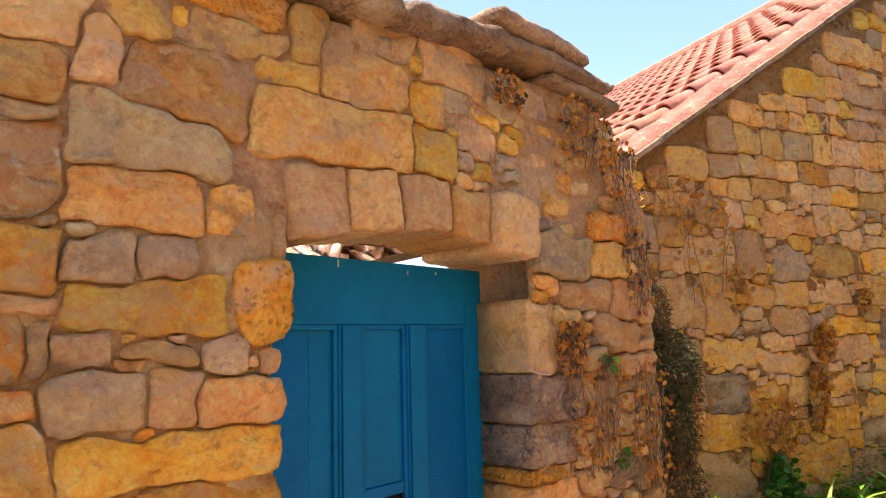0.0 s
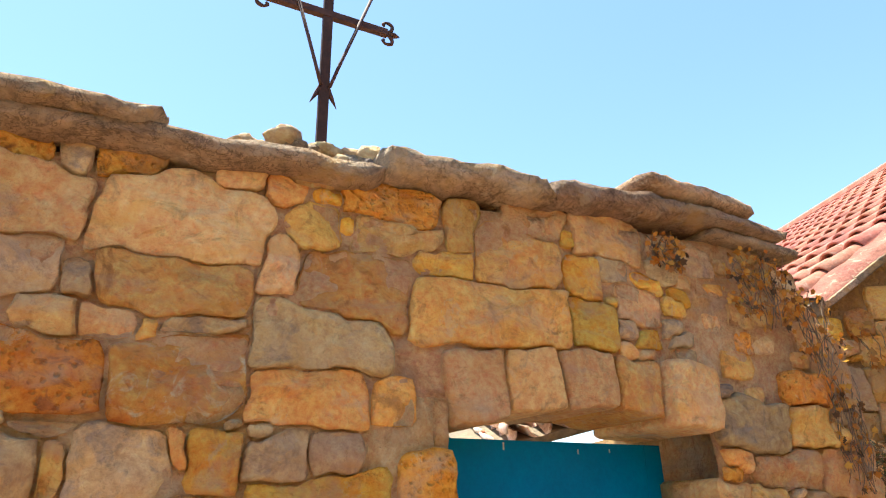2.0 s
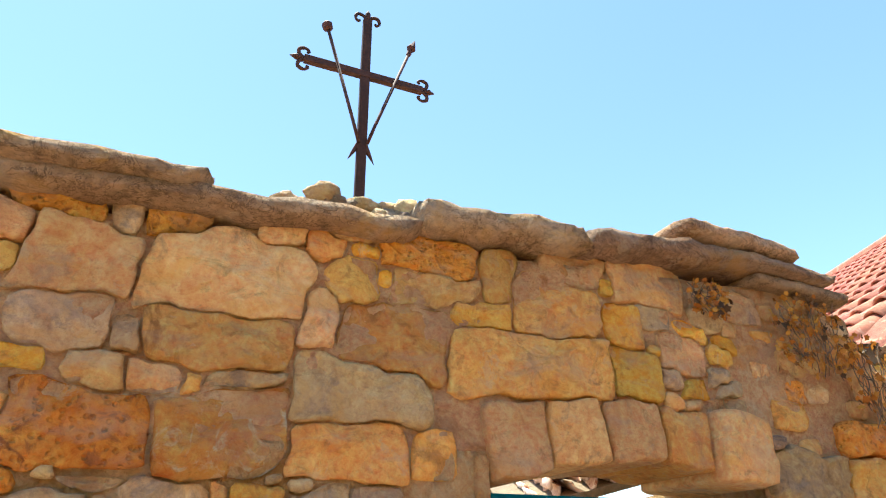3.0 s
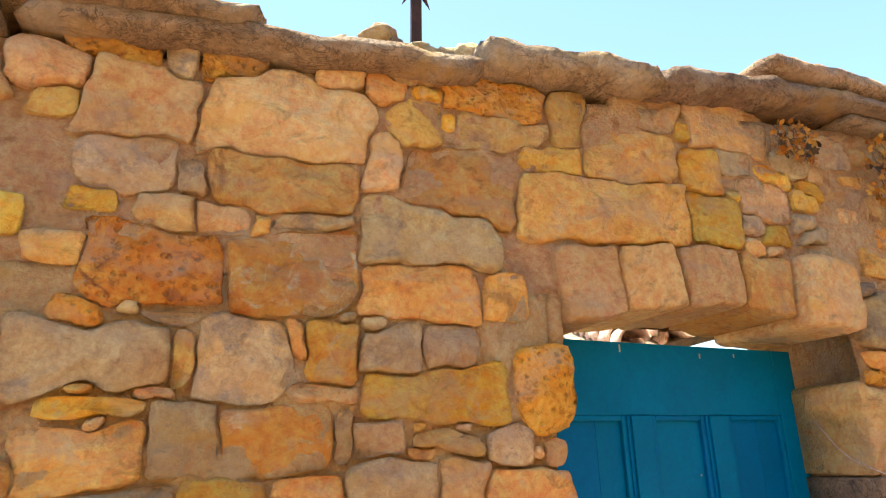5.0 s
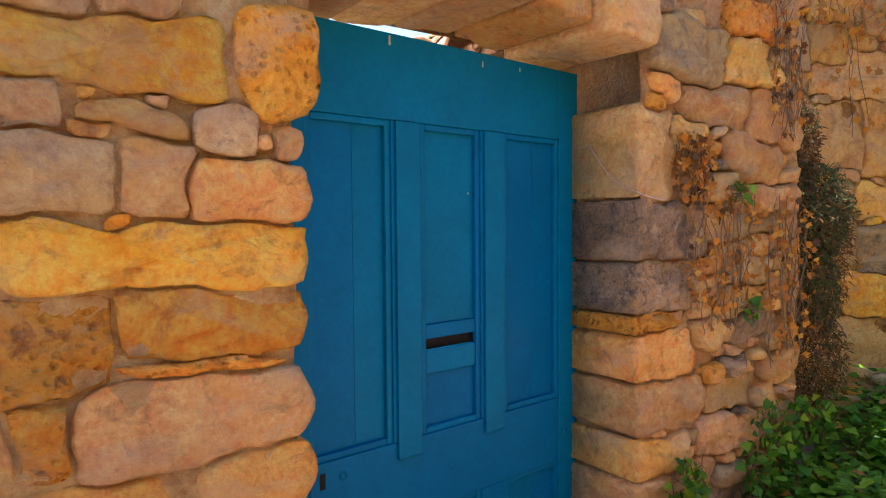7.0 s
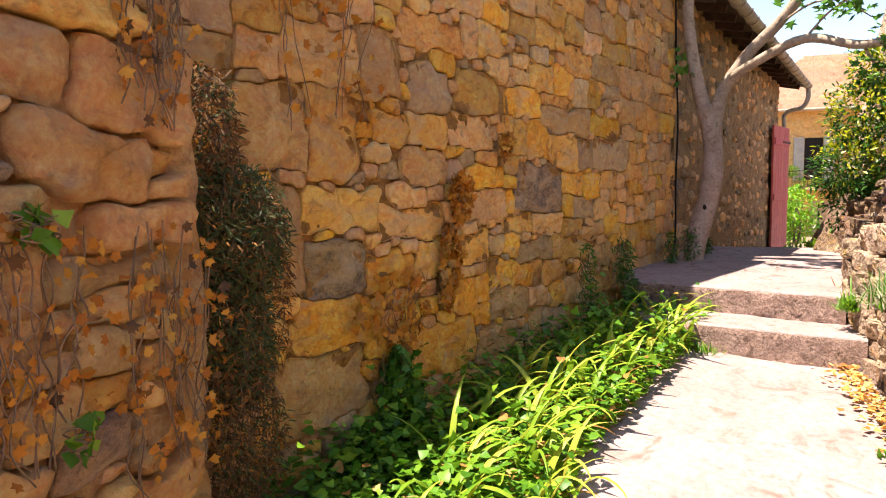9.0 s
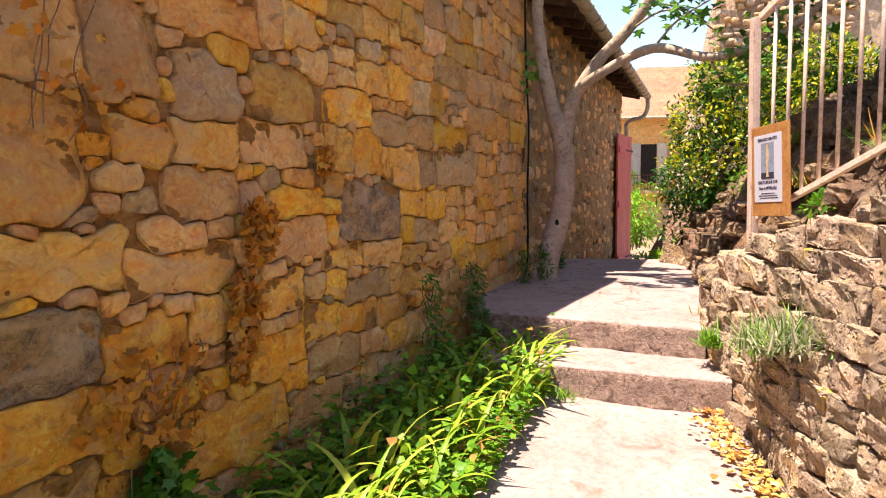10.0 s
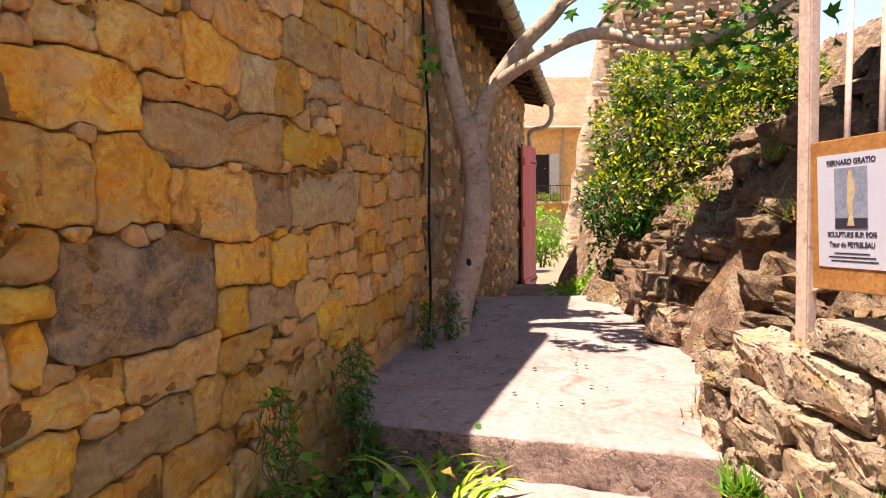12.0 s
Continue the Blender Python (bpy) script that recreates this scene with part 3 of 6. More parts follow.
def fitted_stone(k, stones, gap, blocks):
    """Vertices and faces of one stone, grown until it meets its neighbours across a joint."""
    u, z, w, h, tone, d, tilt, sink, knobs, rounding, grow, fine = stones[k]
    rng = random.Random(k * 7.3 + u)
    n = max(18, min(60, int(2 * (w + h) / fine)))
    per = []
    for i in range(n):
        t = i / n * 2 * (w + h)
        if t < w:
            per.append((t - w / 2, -h / 2))
        elif t < w + h:
            per.append((w / 2, t - w - h / 2))
        elif t < 2 * w + h:
            per.append((w / 2 - (t - w - h), h / 2))
        else:
            per.append((-w / 2, h / 2 - (t - 2 * w - h)))
    c, q = math.cos(radians(tilt)), math.sin(radians(tilt))
    ray = np.array([(c * a + q * b, c * b - q * a) for a, b in per])
    reach = np.linspace(0.55, min(2.2, 1.02 + grow * 2.6 / min(w, h)), 56)
    pu, pz = u + ray[:, :1] * reach, z + ray[:, 1:] * reach
    wu = pu + 0.010 * np.sin(11 * pz + 3 * np.sin(6 * pu) + 1) + 0.006 * np.sin(37 * pz + 19 * pu) + 0.005 * np.sin(83 * pz - 31 * pu)
    wz = pz + 0.010 * np.sin(10 * pu + 3 * np.sin(7 * pz) + 2) + 0.006 * np.sin(33 * pu - 23 * pz) + 0.005 * np.sin(79 * pu + 37 * pz)
    own = box_gap(wu, wz, u, z, w, h, tilt, rounding)
    fits = own <= grow
    for o in [s for i, s in enumerate(stones) if i != k and abs(s[0] - u) < (w + s[2]) / 2 + 0.16 and abs(s[1] - z) < (h + s[3]) / 2 + 0.16]:
        fits &= own < box_gap(wu, wz, o[0], o[1], o[2], o[3], o[6], o[9]) - gap
    for u0, u1, z0, z1 in blocks:
        fits &= ~((pu > u0) & (pu < u1) & (pz > z0) & (pz < z1))
    far = reach[np.where(fits.all(1), len(reach) - 1, np.maximum(0, np.argmin(fits, 1) - 1))]
    far = 0.2 * np.roll(far, 1) + 0.6 * far + 0.2 * np.roll(far, -1)
    half = min(w, h) / 2
    rings = [1.0, 1 - min(0.10, 0.005 / half), 1 - min(0.2, 0.014 / half), 1 - min(0.34, 0.034 / half), 0.6, 0.36, 0.15]
    if n < 26:
        rings = rings[:2] + [0.84, 0.5]
    plane = [(rng.uniform(-1, 1), rng.uniform(-1, 1), rng.uniform(0.0, 0.5)) for _ in range(3)]
    seed = k * 1.37 % 91
    verts, faces = [], []

    def face_y(a, b, f):
        e = (1 - f) * half
        worn = max(0.0, 1 - e / 0.008) ** 2
        facet = min(0.0, *(p[2] + p[0] * 2 * a / w + p[1] * 2 * b / h for p in plane))
        return -d * (1 - 0.6 * worn) - knobs * (1 - worn) * (0.9 * facet + fbm(a + u, seed, b + z, 6.0, 3)) - 0.4 * knobs * fbm(a + 3, seed, b, 24.0, 2)
    for f in rings:
        for (a, b), g in zip(ray, far):
            a, b = a * g * f, b * g * f
            verts.append((a, face_y(a, b, f), b))
    for r in range(len(rings) - 1):
        for i in range(n):
            k2 = (i + 1) % n
            faces.append((r * n + i, r * n + k2, (r + 1) * n + k2, (r + 1) * n + i))
    verts.append((0, face_y(0, 0, 0), 0))
    top = len(verts) - 1
    last = (len(rings) - 1) * n
    faces += [(last + i, last + (i + 1) % n, top) for i in range(n)]
    back = len(verts)
    verts += [(a * g * 0.985, sink, b * g * 0.985) for (a, b), g in zip(ray, far)]
    faces += [((i + 1) % n, i, back + i, back + (i + 1) % n) for i in range(n)]
    faces.append([back + i for i in range(n - 1, -1, -1)])
    return verts, faces


def lay_stones(parent, gap=0.012, blocks=(), single=None):
    """Builds a wall's stones; those for which single() fails are joined tone by tone."""
    stones = PENDING[parent.name]
    rest = {}
    for k, st in enumerate(stones):
        verts, faces = fitted_stone(k, stones, gap, blocks)
        if single is None or single(st):
            put("stone", mesh_of("stone", verts, faces, STONE[st[4]], True), parent, pose(st[0], 0, st[1]))
        else:
            vs, fs = rest.setdefault(st[4], ([], []))
            n = len(vs)
            vs += [(v[0] + st[0], v[1], v[2] + st[1]) for v in verts]
            fs += [[n + i for i in f] for f in faces]
    for tone, (vs, fs) in rest.items():
        tagged(put("upper_courses", mesh_of("upper_courses", vs, fs, STONE[tone], True), parent), kind="stuff")


rng = random.Random(11)
for row in (GATE_TOP, GATE_UPPER, GATE_MIDDLE, GATE_LOWER, GATE_FOOT):
    for u, z, w, h, tone in row:
        quoin = u + w / 2 > 1.05 and z < 2
        set_stone(gate_wall, u - (0.022 if quoin else 0), z, w, h, tone, d=rng.uniform(0.012, 0.034) * (0.7 if z > 2.5 else 1), tilt=rng.uniform(-3, 3) + (-7 if tone == "w" else 0), sink=0.34 if quoin else 0.05,
                  rounding=0.46 if quoin else rng.uniform(0.04, 0.2), knobs=0.032 if tone in "bw" else 0.026, grow=rng.uniform(0.004, 0.03) if quoin else 0.05)
for row in (JAMB, JAMB_FOOT):
    for u, z, w, h, tone in row:
        quoin = u - w / 2 < 2.42
        if quoin:
            u, w = (DOOR_R + u + w / 2) / 2, u + w / 2 - DOOR_R
        set_stone(gate_wall, u, z, w, h, tone, d=rng.uniform(0.015, 0.05) if quoin else rng.uniform(0.02, 0.085), tilt=0 if quoin else rng.uniform(-7, 7), sink=0.36 if quoin else 0.06, rounding=0.08 if quoin else 0.12, knobs=0.034, grow=0.055 if quoin else 0.03)


def fill(parent, u0, u1, z0, z1, tries, wmin, wmax, hmin, hmax, tones, seed, d=(0.01, 0.035), gap=0.012, knobs=0.014, keep=None, top=None, grow=0.03):
    """Packs small stones into what room the larger ones leave."""
    r = random.Random(seed)
    for _ in range(tries):
        k = r.random() ** 1.6
        w, h = wmax + (wmin - wmax) * k, (hmax + (hmin - hmax) * k) * r.uniform(0.8, 1.15)
        u, z = r.uniform(u0 + w / 2, u1 - w / 2), r.uniform(z0 + h / 2, z1 - h / 2)
        tone, dd, tilt = r.choice(tones), r.uniform(*d), r.uniform(-5, 5)
        if top and z + h / 2 > top(u):
            continue
        if keep and keep(u, z):
            continue
        if any(abs(u - o[0]) < (w + o[2]) / 2 + gap and abs(z - o[1]) < (h + o[3]) / 2 + gap for o in PENDING.get(parent.name, ())):
            continue
        set_stone(parent, u, z, w, h, tone, d=dd, tilt=tilt, knobs=knobs, rounding=r.uniform(0.03, 0.2), grow=grow)


# the arch of five long voussoirs over the door; a gentle fan, deep enough to show their undersides
ARCH = [(1.245, 2.165, 0.26, 0.27, -9, 't'), (1.51, 2.215, 0.265, 0.24, -5, 'p'), (1.79, 2.225, 0.285, 0.23, -1, 'p'), (2.06, 2.215, 0.25, 0.235, 4, 'o'), (2.345, 2.18, 0.31, 0.28, 7, 't')]
for u, z, w, h, tilt, tone in ARCH:
    set_stone(gate_wall, u, z, w * 0.92, h, tone, d=0.045 + (0.06 if u > 2.2 else 0), tilt=tilt, sink=0.45, rounding=0.1, knobs=0.012, grow=0.008)
PATCH = lambda u, z: 0.78 < u < 1.14 and 1.66 < z < 2.32
fill(gate_wall, -0.5, 1.1, 0.62, 2.9, 1800, 0.03, 0.20, 0.02, 0.10, "ogtpyob", 3, gap=-0.004, keep=PATCH)
fill(gate_wall, 1.15, 2.5, 2.3, 2.9, 250, 0.04, 0.16, 0.03, 0.09, "otgy", 4, gap=0.0)
fill(gate_wall, 2.42, 3.6, 0.1, 2.25, 1600, 0.04, 0.22, 0.025, 0.12, "ppgtpdob", 5, d=(0.015, 0.085), gap=-0.004, knobs=0.022)
fill(gate_wall, 2.2, 3.5, 2.25, 3.05, 160, 0.05, 0.20, 0.03, 0.11, "bgopt", 6, d=(0.005, 0.03), gap=0.03, knobs=0.02, top=lambda u: gate_top(u) - 0.02)
fill(gate_wall, -0.5, 1.08, 0.0, 0.68, 300, 0.12, 0.5, 0.07, 0.18, "optyg", 7, gap=0.0)
fill(gate_wall, -3.9, -0.42, 0.0, 2.78, 1800, 0.08, 0.5, 0.05, 0.24, "optgyot", 8, gap=-0.006, grow=0.045)
lay_stones(gate_wall, 0.008, [(DOOR_L + 0.05, DOOR_R, -1.0, 2.02)], lambda st: st[0] > -1.2)

# ---- coping slabs, laid on the wall ----
def slab(u0, u1, z, slope, thick, over, seed, back=0.52):
    w = u1 - u0
    me = stone_mesh("coping_slab", w, thick, over, seed, SLAB, rounding=0.1, fine=0.028, sink=back, knobs=0.014, dome=0.6, skew=0.25)
    ob = new("coping_slab", me)
    ob.matrix_basis = GATE @ pose((u0 + u1) / 2, 0, z, 0, -slope, 0)
    return tagged(ob, "weathered flat sandstone coping slab on the garden wall", "coping slab", "coping of the garden wall")


SLOPE = math.degrees(math.atan(0.075))
for u0, u1, z, sl, th, ov, sd in ((-4.0, -1.15, 2.70, SLOPE, 0.13, 0.10, 1), (-1.15, 0.09, 2.915, 1.0, 0.085, 0.15, 2), (-1.30, -0.62, 2.815, 3.0, 0.09, 0.08, 3), (-0.66, 0.85, 2.882, 2.6, 0.10, 0.11, 4),
                                  (0.83, 1.66, 3.015, 3.5, 0.12, 0.12, 5), (1.62, 2.50, 3.065, 4.0, 0.11, 0.12, 6), (2.18, 2.98, 3.185, -3.0, 0.09, 0.15, 7), (2.40, 3.22, 3.085, -2.0, 0.08, 0.14, 8), (2.62, 3.34, 3.01, -3.0, 0.07, 0.10, 9)):
    slab(u0, u1, z, sl, th, ov, sd)

# loose rubble in which the cross is bedded
def lump(name, r, seed, mat, squash=0.7, rings=7, segs=10, amp=0.35):
    verts, faces = [], []
    for i in range(rings + 1):
        th = math.pi * i / rings
        for k in range(segs):
            ph = 2 * math.pi * k / segs
            v = Vector((math.sin(th) * math.cos(ph), math.sin(th) * math.sin(ph), math.cos(th)))
            s = 1 + amp * fbm(v.x + seed, v.y, v.z, 1.3, 3)
            v = v * (r * s)
            verts.append((v.x, v.y, v.z * squash))
    for i in range(rings):
        for k in range(segs):
            a, b = i * segs + k, i * segs + (k + 1) % segs
            faces.append((a, a + segs, b + segs, b))
    return mesh_of(name, verts, faces, mat, True)


r = random.Random(4)
for i in range(30):
    u = 0.36 + 0.62 * (i % 15) / 14
    rad = r.uniform(0.035, 0.075)
    ob = put("rubble_stone", lump("rubble_stone", rad, i * 3.7, STONE[r.choice("ggdd")]), None, GATE @ pose(u, r.uniform(0.06, 0.26), 2.97 + 0.06 * (u - 0.3) + rad * 0.45 + (0.085 * (1 - ((u - 0.67) / 0.33) ** 2) if i > 14 else 0), r.uniform(0, 60), r.uniform(0, 60), r.uniform(0, 360)))
    tagged(ob, "grey mortared rubble stone bedding the iron cross", "stone", "rubble at the cross's foot")


# ---- wrought-iron cross on the wall ----
def iron_cross():
    T = thing("iron_cross", "rusty wrought-iron cross with lance and sponge, fixed on the wall", "cross", pose(0.67, 2.27, 3.05, 0, 0.6, 1))
    Z = 0.80                                              # height of the crossing over the foot
    part("upright", box_bm(-0.022, 0.022, -0.012, 0.012, -0.12, Z + 0.35, 0.003), IRON, T)
    part("crossbar", box_bm(-0.29, 0.29, -0.0145, 0.0145, Z - 0.018, Z + 0.018, 0.003), IRON, T)

    def finial(m):
        b = bmesh.new()
        tube_bm([(0, 0, 0), (0, 0, 0.025), (0, 0, 0.045), (0, 0, 0.075)], [0.010, 0.011, 0.015, 0.002], 8, b)
        for s in (-1, 1):
            tube_bm(smooth_path([(0, 0, 0), (s * 0.02, 0, 0.03), (s * 0.05, 0, 0.035), (s * 0.062, 0, 0.008), (s * 0.048, 0, -0.012), (s * 0.038, 0, -0.002)], 4), [0.009] * 12 + [0.007] * 8 + [0.005], 6, b)
        bmesh.ops.transform(b, matrix=m, verts=b.verts)
        part("finial", b, IRON, T, "curled iron tip", smooth=True)
    finial(pose(0, 0, Z + 0.34))
    finial(pose(0.28, 0, Z, 0, 90, 0))
    finial(pose(-0.28, 0, Z, 0, -90, 0))
    for s, head in ((-1, "sponge"), (1, "lance")):
        top = Vector((s * 0.215 - (0 if s > 0 else -0.02), -0.02, Z + 0.20))
        b = tube_bm([(s * 0.02, -0.02, 0.40), (s * 0.05, -0.024, 0.50), top], 0.008, 7)
        rod = part(head, b, IRON, T, smooth=True)
        way = (top - Vector((s * 0.05, -0.024, 0.5))).normalized()
        q = Matrix.Translation(top) @ way.to_track_quat("Z", "Y").to_matrix().to_4x4()
        if s > 0:
            b = tube_bm([(0, 0, -0.02), (0, 0, 0.01), (0, 0, 0.03), (0, 0, 0.09)], [0.012, 0.012, 0.024, 0.002], 8)
        else:
            b = tube_bm([(0, 0, -0.01), (0, 0, 0.0), (0, 0, 0.025), (0, 0, 0.04)], [0.012, 0.024, 0.026, 0.012], 9)
        bmesh.ops.transform(b, matrix=q, verts=b.verts)
        part("head", b, IRON, rod, smooth=False)
        b = tube_bm([(s * 0.015, 0, 0.40), (s * 0.035, 0, 0.36), (s * 0.06, 0, 0.31)], [0.014, 0.010, 0.001], 6)
        part("barb", b, IRON, T)


iron_cross()

# ---- stones of the house wall, course by course ----
# (along, height, width, tall, tone) of the stones that stand out
COURSES_FAR_A = [
    (3.48, 2.42, 0.24, 0.11, 't'), (3.82, 2.45, 0.42, 0.20, 'o'), (4.22, 2.45, 0.35, 0.22, 'y'), (4.52, 2.66, 0.57, 0.19, 'o'), (4.57, 2.44, 0.30, 0.23, 'g'), (4.88, 2.45, 0.26, 0.23, 'y'),
    (5.19, 2.71, 0.70, 0.22, 't'), (5.33, 2.52, 0.43, 0.12, 'g'), (6.06, 2.68, 0.94, 0.27, 't'), (3.53, 2.24, 0.51, 0.19, 'y'), (4.10, 2.30, 0.60, 0.12, 'o'), (4.28, 2.17, 0.98, 0.21, 't'),
    (3.41, 1.98, 0.31, 0.24, 'o'), (3.75, 1.98, 0.35, 0.25, 'y'), (3.97, 1.94, 0.08, 0.17, 'o'), (4.26, 1.90, 0.47, 0.26, 'o'), (4.68, 1.90, 0.33, 0.25, 'g'), (5.16, 2.18, 0.72, 0.18, 'y'),
    (5.35, 1.93, 0.96, 0.26, 'g'), (3.80, 1.60, 0.78, 0.36, 'd'),
]
COURSES_FAR_B = [
    (3.31, 1.77, 0.14, 0.10, 'o'), (3.30, 1.66, 0.13, 0.07, 'y'), (3.27, 1.51, 0.11, 0.17, 'y'), (3.39, 1.43, 0.14, 0.07, 'p'), (4.42, 1.64, 0.45, 0.16, 'y'), (4.83, 1.62, 0.34, 0.22, 'y'),
    (5.25, 1.68, 0.46, 0.14, 'o'), (4.30, 1.47, 0.24, 0.16, 'y'), (4.67, 1.44, 0.46, 0.16, 'g'), (5.08, 1.42, 0.35, 0.16, 'p'), (3.92, 1.33, 0.53, 0.17, 'p'), (4.39, 1.29, 0.41, 0.10, 'o'),
    (4.88, 1.23, 0.51, 0.10, 't'), (5.35, 1.27, 0.39, 0.19, 'y'), (6.18, 1.14, 0.79, 0.23, 'y'), (3.43, 1.35, 0.43, 0.12, 'o'), (3.71, 1.13, 0.58, 0.15, 'g'), (3.31, 1.20, 0.22, 0.14, 'y'),
    (4.06, 0.92, 0.40, 0.17, 'o'), (4.46, 1.08, 0.53, 0.15, 'o'),
]
COURSES_NEAR_A = [
    (1.07, 2.19, 0.22, 0.18, 't'), (1.44, 2.24, 0.51, 0.26, 'p'), (1.88, 2.25, 0.30, 0.33, 'p'), (1.14, 1.86, 0.38, 0.36, 't'), (1.51, 1.86, 0.33, 0.41, 'o'), (1.97, 1.92, 0.26, 0.13, 'y'),
    (2.32, 2.18, 0.39, 0.23, 'g'), (2.30, 1.93, 0.36, 0.16, 'o'), (2.79, 1.96, 0.52, 0.19, 'p'), (3.33, 1.94, 0.46, 0.24, 'y'), (3.72, 1.96, 0.28, 0.26, 'y'), (2.29, 1.72, 0.40, 0.22, 'p'),
    (3.49, 2.24, 0.60, 0.22, 'y'), (2.86, 2.23, 0.47, 0.24, 'o'),
]
COURSES_NEAR_B = [
    (2.38, 2.51, 0.65, 0.17, 'o'), (1.52, 1.20, 0.40, 0.24, 'd'), (1.93, 1.14, 0.39, 0.20, 'y'), (1.54, 0.92, 0.59, 0.24, 'y'), (1.17, 1.36, 0.16, 0.50, 'p'), (2.41, 0.62, 0.82, 0.29, 'y'),
    (2.74, 0.93, 0.50, 0.20, 'y'), (2.98, 1.49, 0.61, 0.19, 'p'), (3.21, 1.16, 0.36, 0.22, 'y'), (3.11, 0.54, 0.52, 0.22, 'p'), (2.98, 1.68, 0.49, 0.14, 'y'), (2.16, 1.41, 0.60, 0.18, 'o'),
    (1.58, 1.49, 0.49, 0.20, 'o'), (1.39, 0.62, 0.58, 0.35, 'p'),
]


def house_stones():
    r = random.Random(21)
    for row in (COURSES_FAR_A, COURSES_FAR_B, COURSES_NEAR_A, COURSES_NEAR_B):
        for u, z, w, h, tone in row:
            if any(abs(u - o[0]) < (w + o[2]) * 0.33 and abs(z - o[1]) < (h + o[3]) * 0.33 for o in PENDING.get(house_wall.name, ())):
                continue
            set_stone(house_wall, u, z, w * 0.97, h * 0.97, tone, d=r.uniform(0.008, 0.026), tilt=r.uniform(-3, 3), rounding=r.uniform(0.03, 0.2), knobs=0.032, grow=0.045)
    z = 0.0
    while z < 5.5:
        h = r.choice((0.13, 0.16, 0.19, 0.22, 0.26))
        u = hu(3.62) + r.uniform(0, 0.3)
        while u < hu(10.5):
            w = r.uniform(0.8, 2.4) * max(0.15, min(0.24, h))
            x = 3.4 + (u + w / 2) * K
            zc = z + h / 2 + 0.10 * fbm(u, 2, z, 0.7)
            if zc + h / 2 < min(verge(u), verge(u + w)) - 0.12 and zc > ground_z(x) - 0.15:
                uc = u + w / 2
                if not any(abs(uc - o[0]) < (w + o[2]) * 0.44 and abs(zc - o[1]) < (h + o[3]) * 0.43 for o in PENDING[house_wall.name]):
                    set_stone(house_wall, uc, zc, w * 0.96, h * 0.94, r.choice("tttoooptyobg" if x < 6.2 else "ttttooooytog"), d=r.uniform(0.006, 0.026), tilt=r.uniform(-3, 3), rounding=r.uniform(0.02, 0.2),
                              knobs=0.030, grow=0.045, fine=0.024 if zc < 2.7 and uc < hu(8.6) else 0.05)
            u += w
        z += h
    fill(house_wall, hu(3.62), hu(9.0), 0.1, 2.8, 5000, 0.04, 0.30, 0.03, 0.15, "tottopgyb", 22, gap=-0.012, knobs=0.016, top=lambda u: verge(u) - 0.1)
    fill(house_wall, hu(9.0), hu(10.5), 0.7, 2.8, 800, 0.08, 0.30, 0.05, 0.15, "totoy", 23, gap=-0.012, knobs=0.016)
    lay_stones(house_wall, 0.007, (), lambda st: st[1] < 3.2 and st[0] < hu(10.0) and st[2] * st[3] > 0.011)


def heap(parent, name, spec, tones, seed, u0, u1, z0, z1, n, wr, hr, d=(0.02, 0.05), fine=0.07):
    """Many small stones of a far wall, joined tone by tone."""
    r = random.Random(seed)
    got = []
    for _ in range(n):
        w, h = r.uniform(*wr), r.uniform(*hr)
        u, z = r.uniform(u0, u1), r.uniform(z0, z1)
        if any(abs(u - a) < (w + c) * 0.47 and abs(z - b) < (h + e) * 0.47 for a, b, c, e in got):
            continue
        got.append((u, z, w, h))
    for k, tone in enumerate(tones):
        verts, faces = [], []
        for i, (u, z, w, h) in enumerate(got):
            if i % len(tones) != k:
                continue
            me = stone_mesh("s", w, h, r.uniform(*d), i * 1.7, STONE[tone], 0.4, fine, 0.05, 0.02)
            n0, m = len(verts), pose(u, 0, z, 0, r.uniform(-6, 6), 0) if spec is None else spec(u, z)
            verts += [m @ v.co for v in me.vertices]
            faces += [[n0 + q for q in f.vertices] for f in me.polygons]
            bpy.data.meshes.remove(me)
        tagged(put(name, mesh_of(name, verts, faces, STONE[tone], True), parent), kind="stuff")


heap(barn_wall, "rubble_stones", None, "gdtg", 5, hu(10.6), hu(18.7), -0.4, 4.0, 1500, (0.12, 0.34), (0.07, 0.17), (0.005, 0.035), 0.08)


# ---- tiled roofs ----
def tile_mesh(name, length, r0, r1, mat, thick=0.014, segs=8, up=True):
    """A barrel tile: half a tapered pipe with real thickness, its axis along x, the low end at x = 0."""
    verts, faces = [], []
    for x, r in ((0, r0), (length, r1)):
        for rr in (r, r - thick):
            for k in range(segs + 1):
                a = math.pi * k / segs
                verts.append((x, rr * math.cos(a), rr * math.sin(a) * (1 if up else -1)))
    n = segs + 1
    for k in range(segs):
        faces += [(k, k + 1, 2 * n + k + 1, 2 * n + k), (n + k, 3 * n + k, 3 * n + k + 1, n + k + 1), (k, n + k, n + k + 1, k + 1), (2 * n + k, 2 * n + k + 1, 3 * n + k + 1, 3 * n + k)]
    for e in (0, segs):
        faces.append((e, 2 * n + e, 3 * n + e, n + e))
    return mesh_of(name, verts, faces, mat, True)


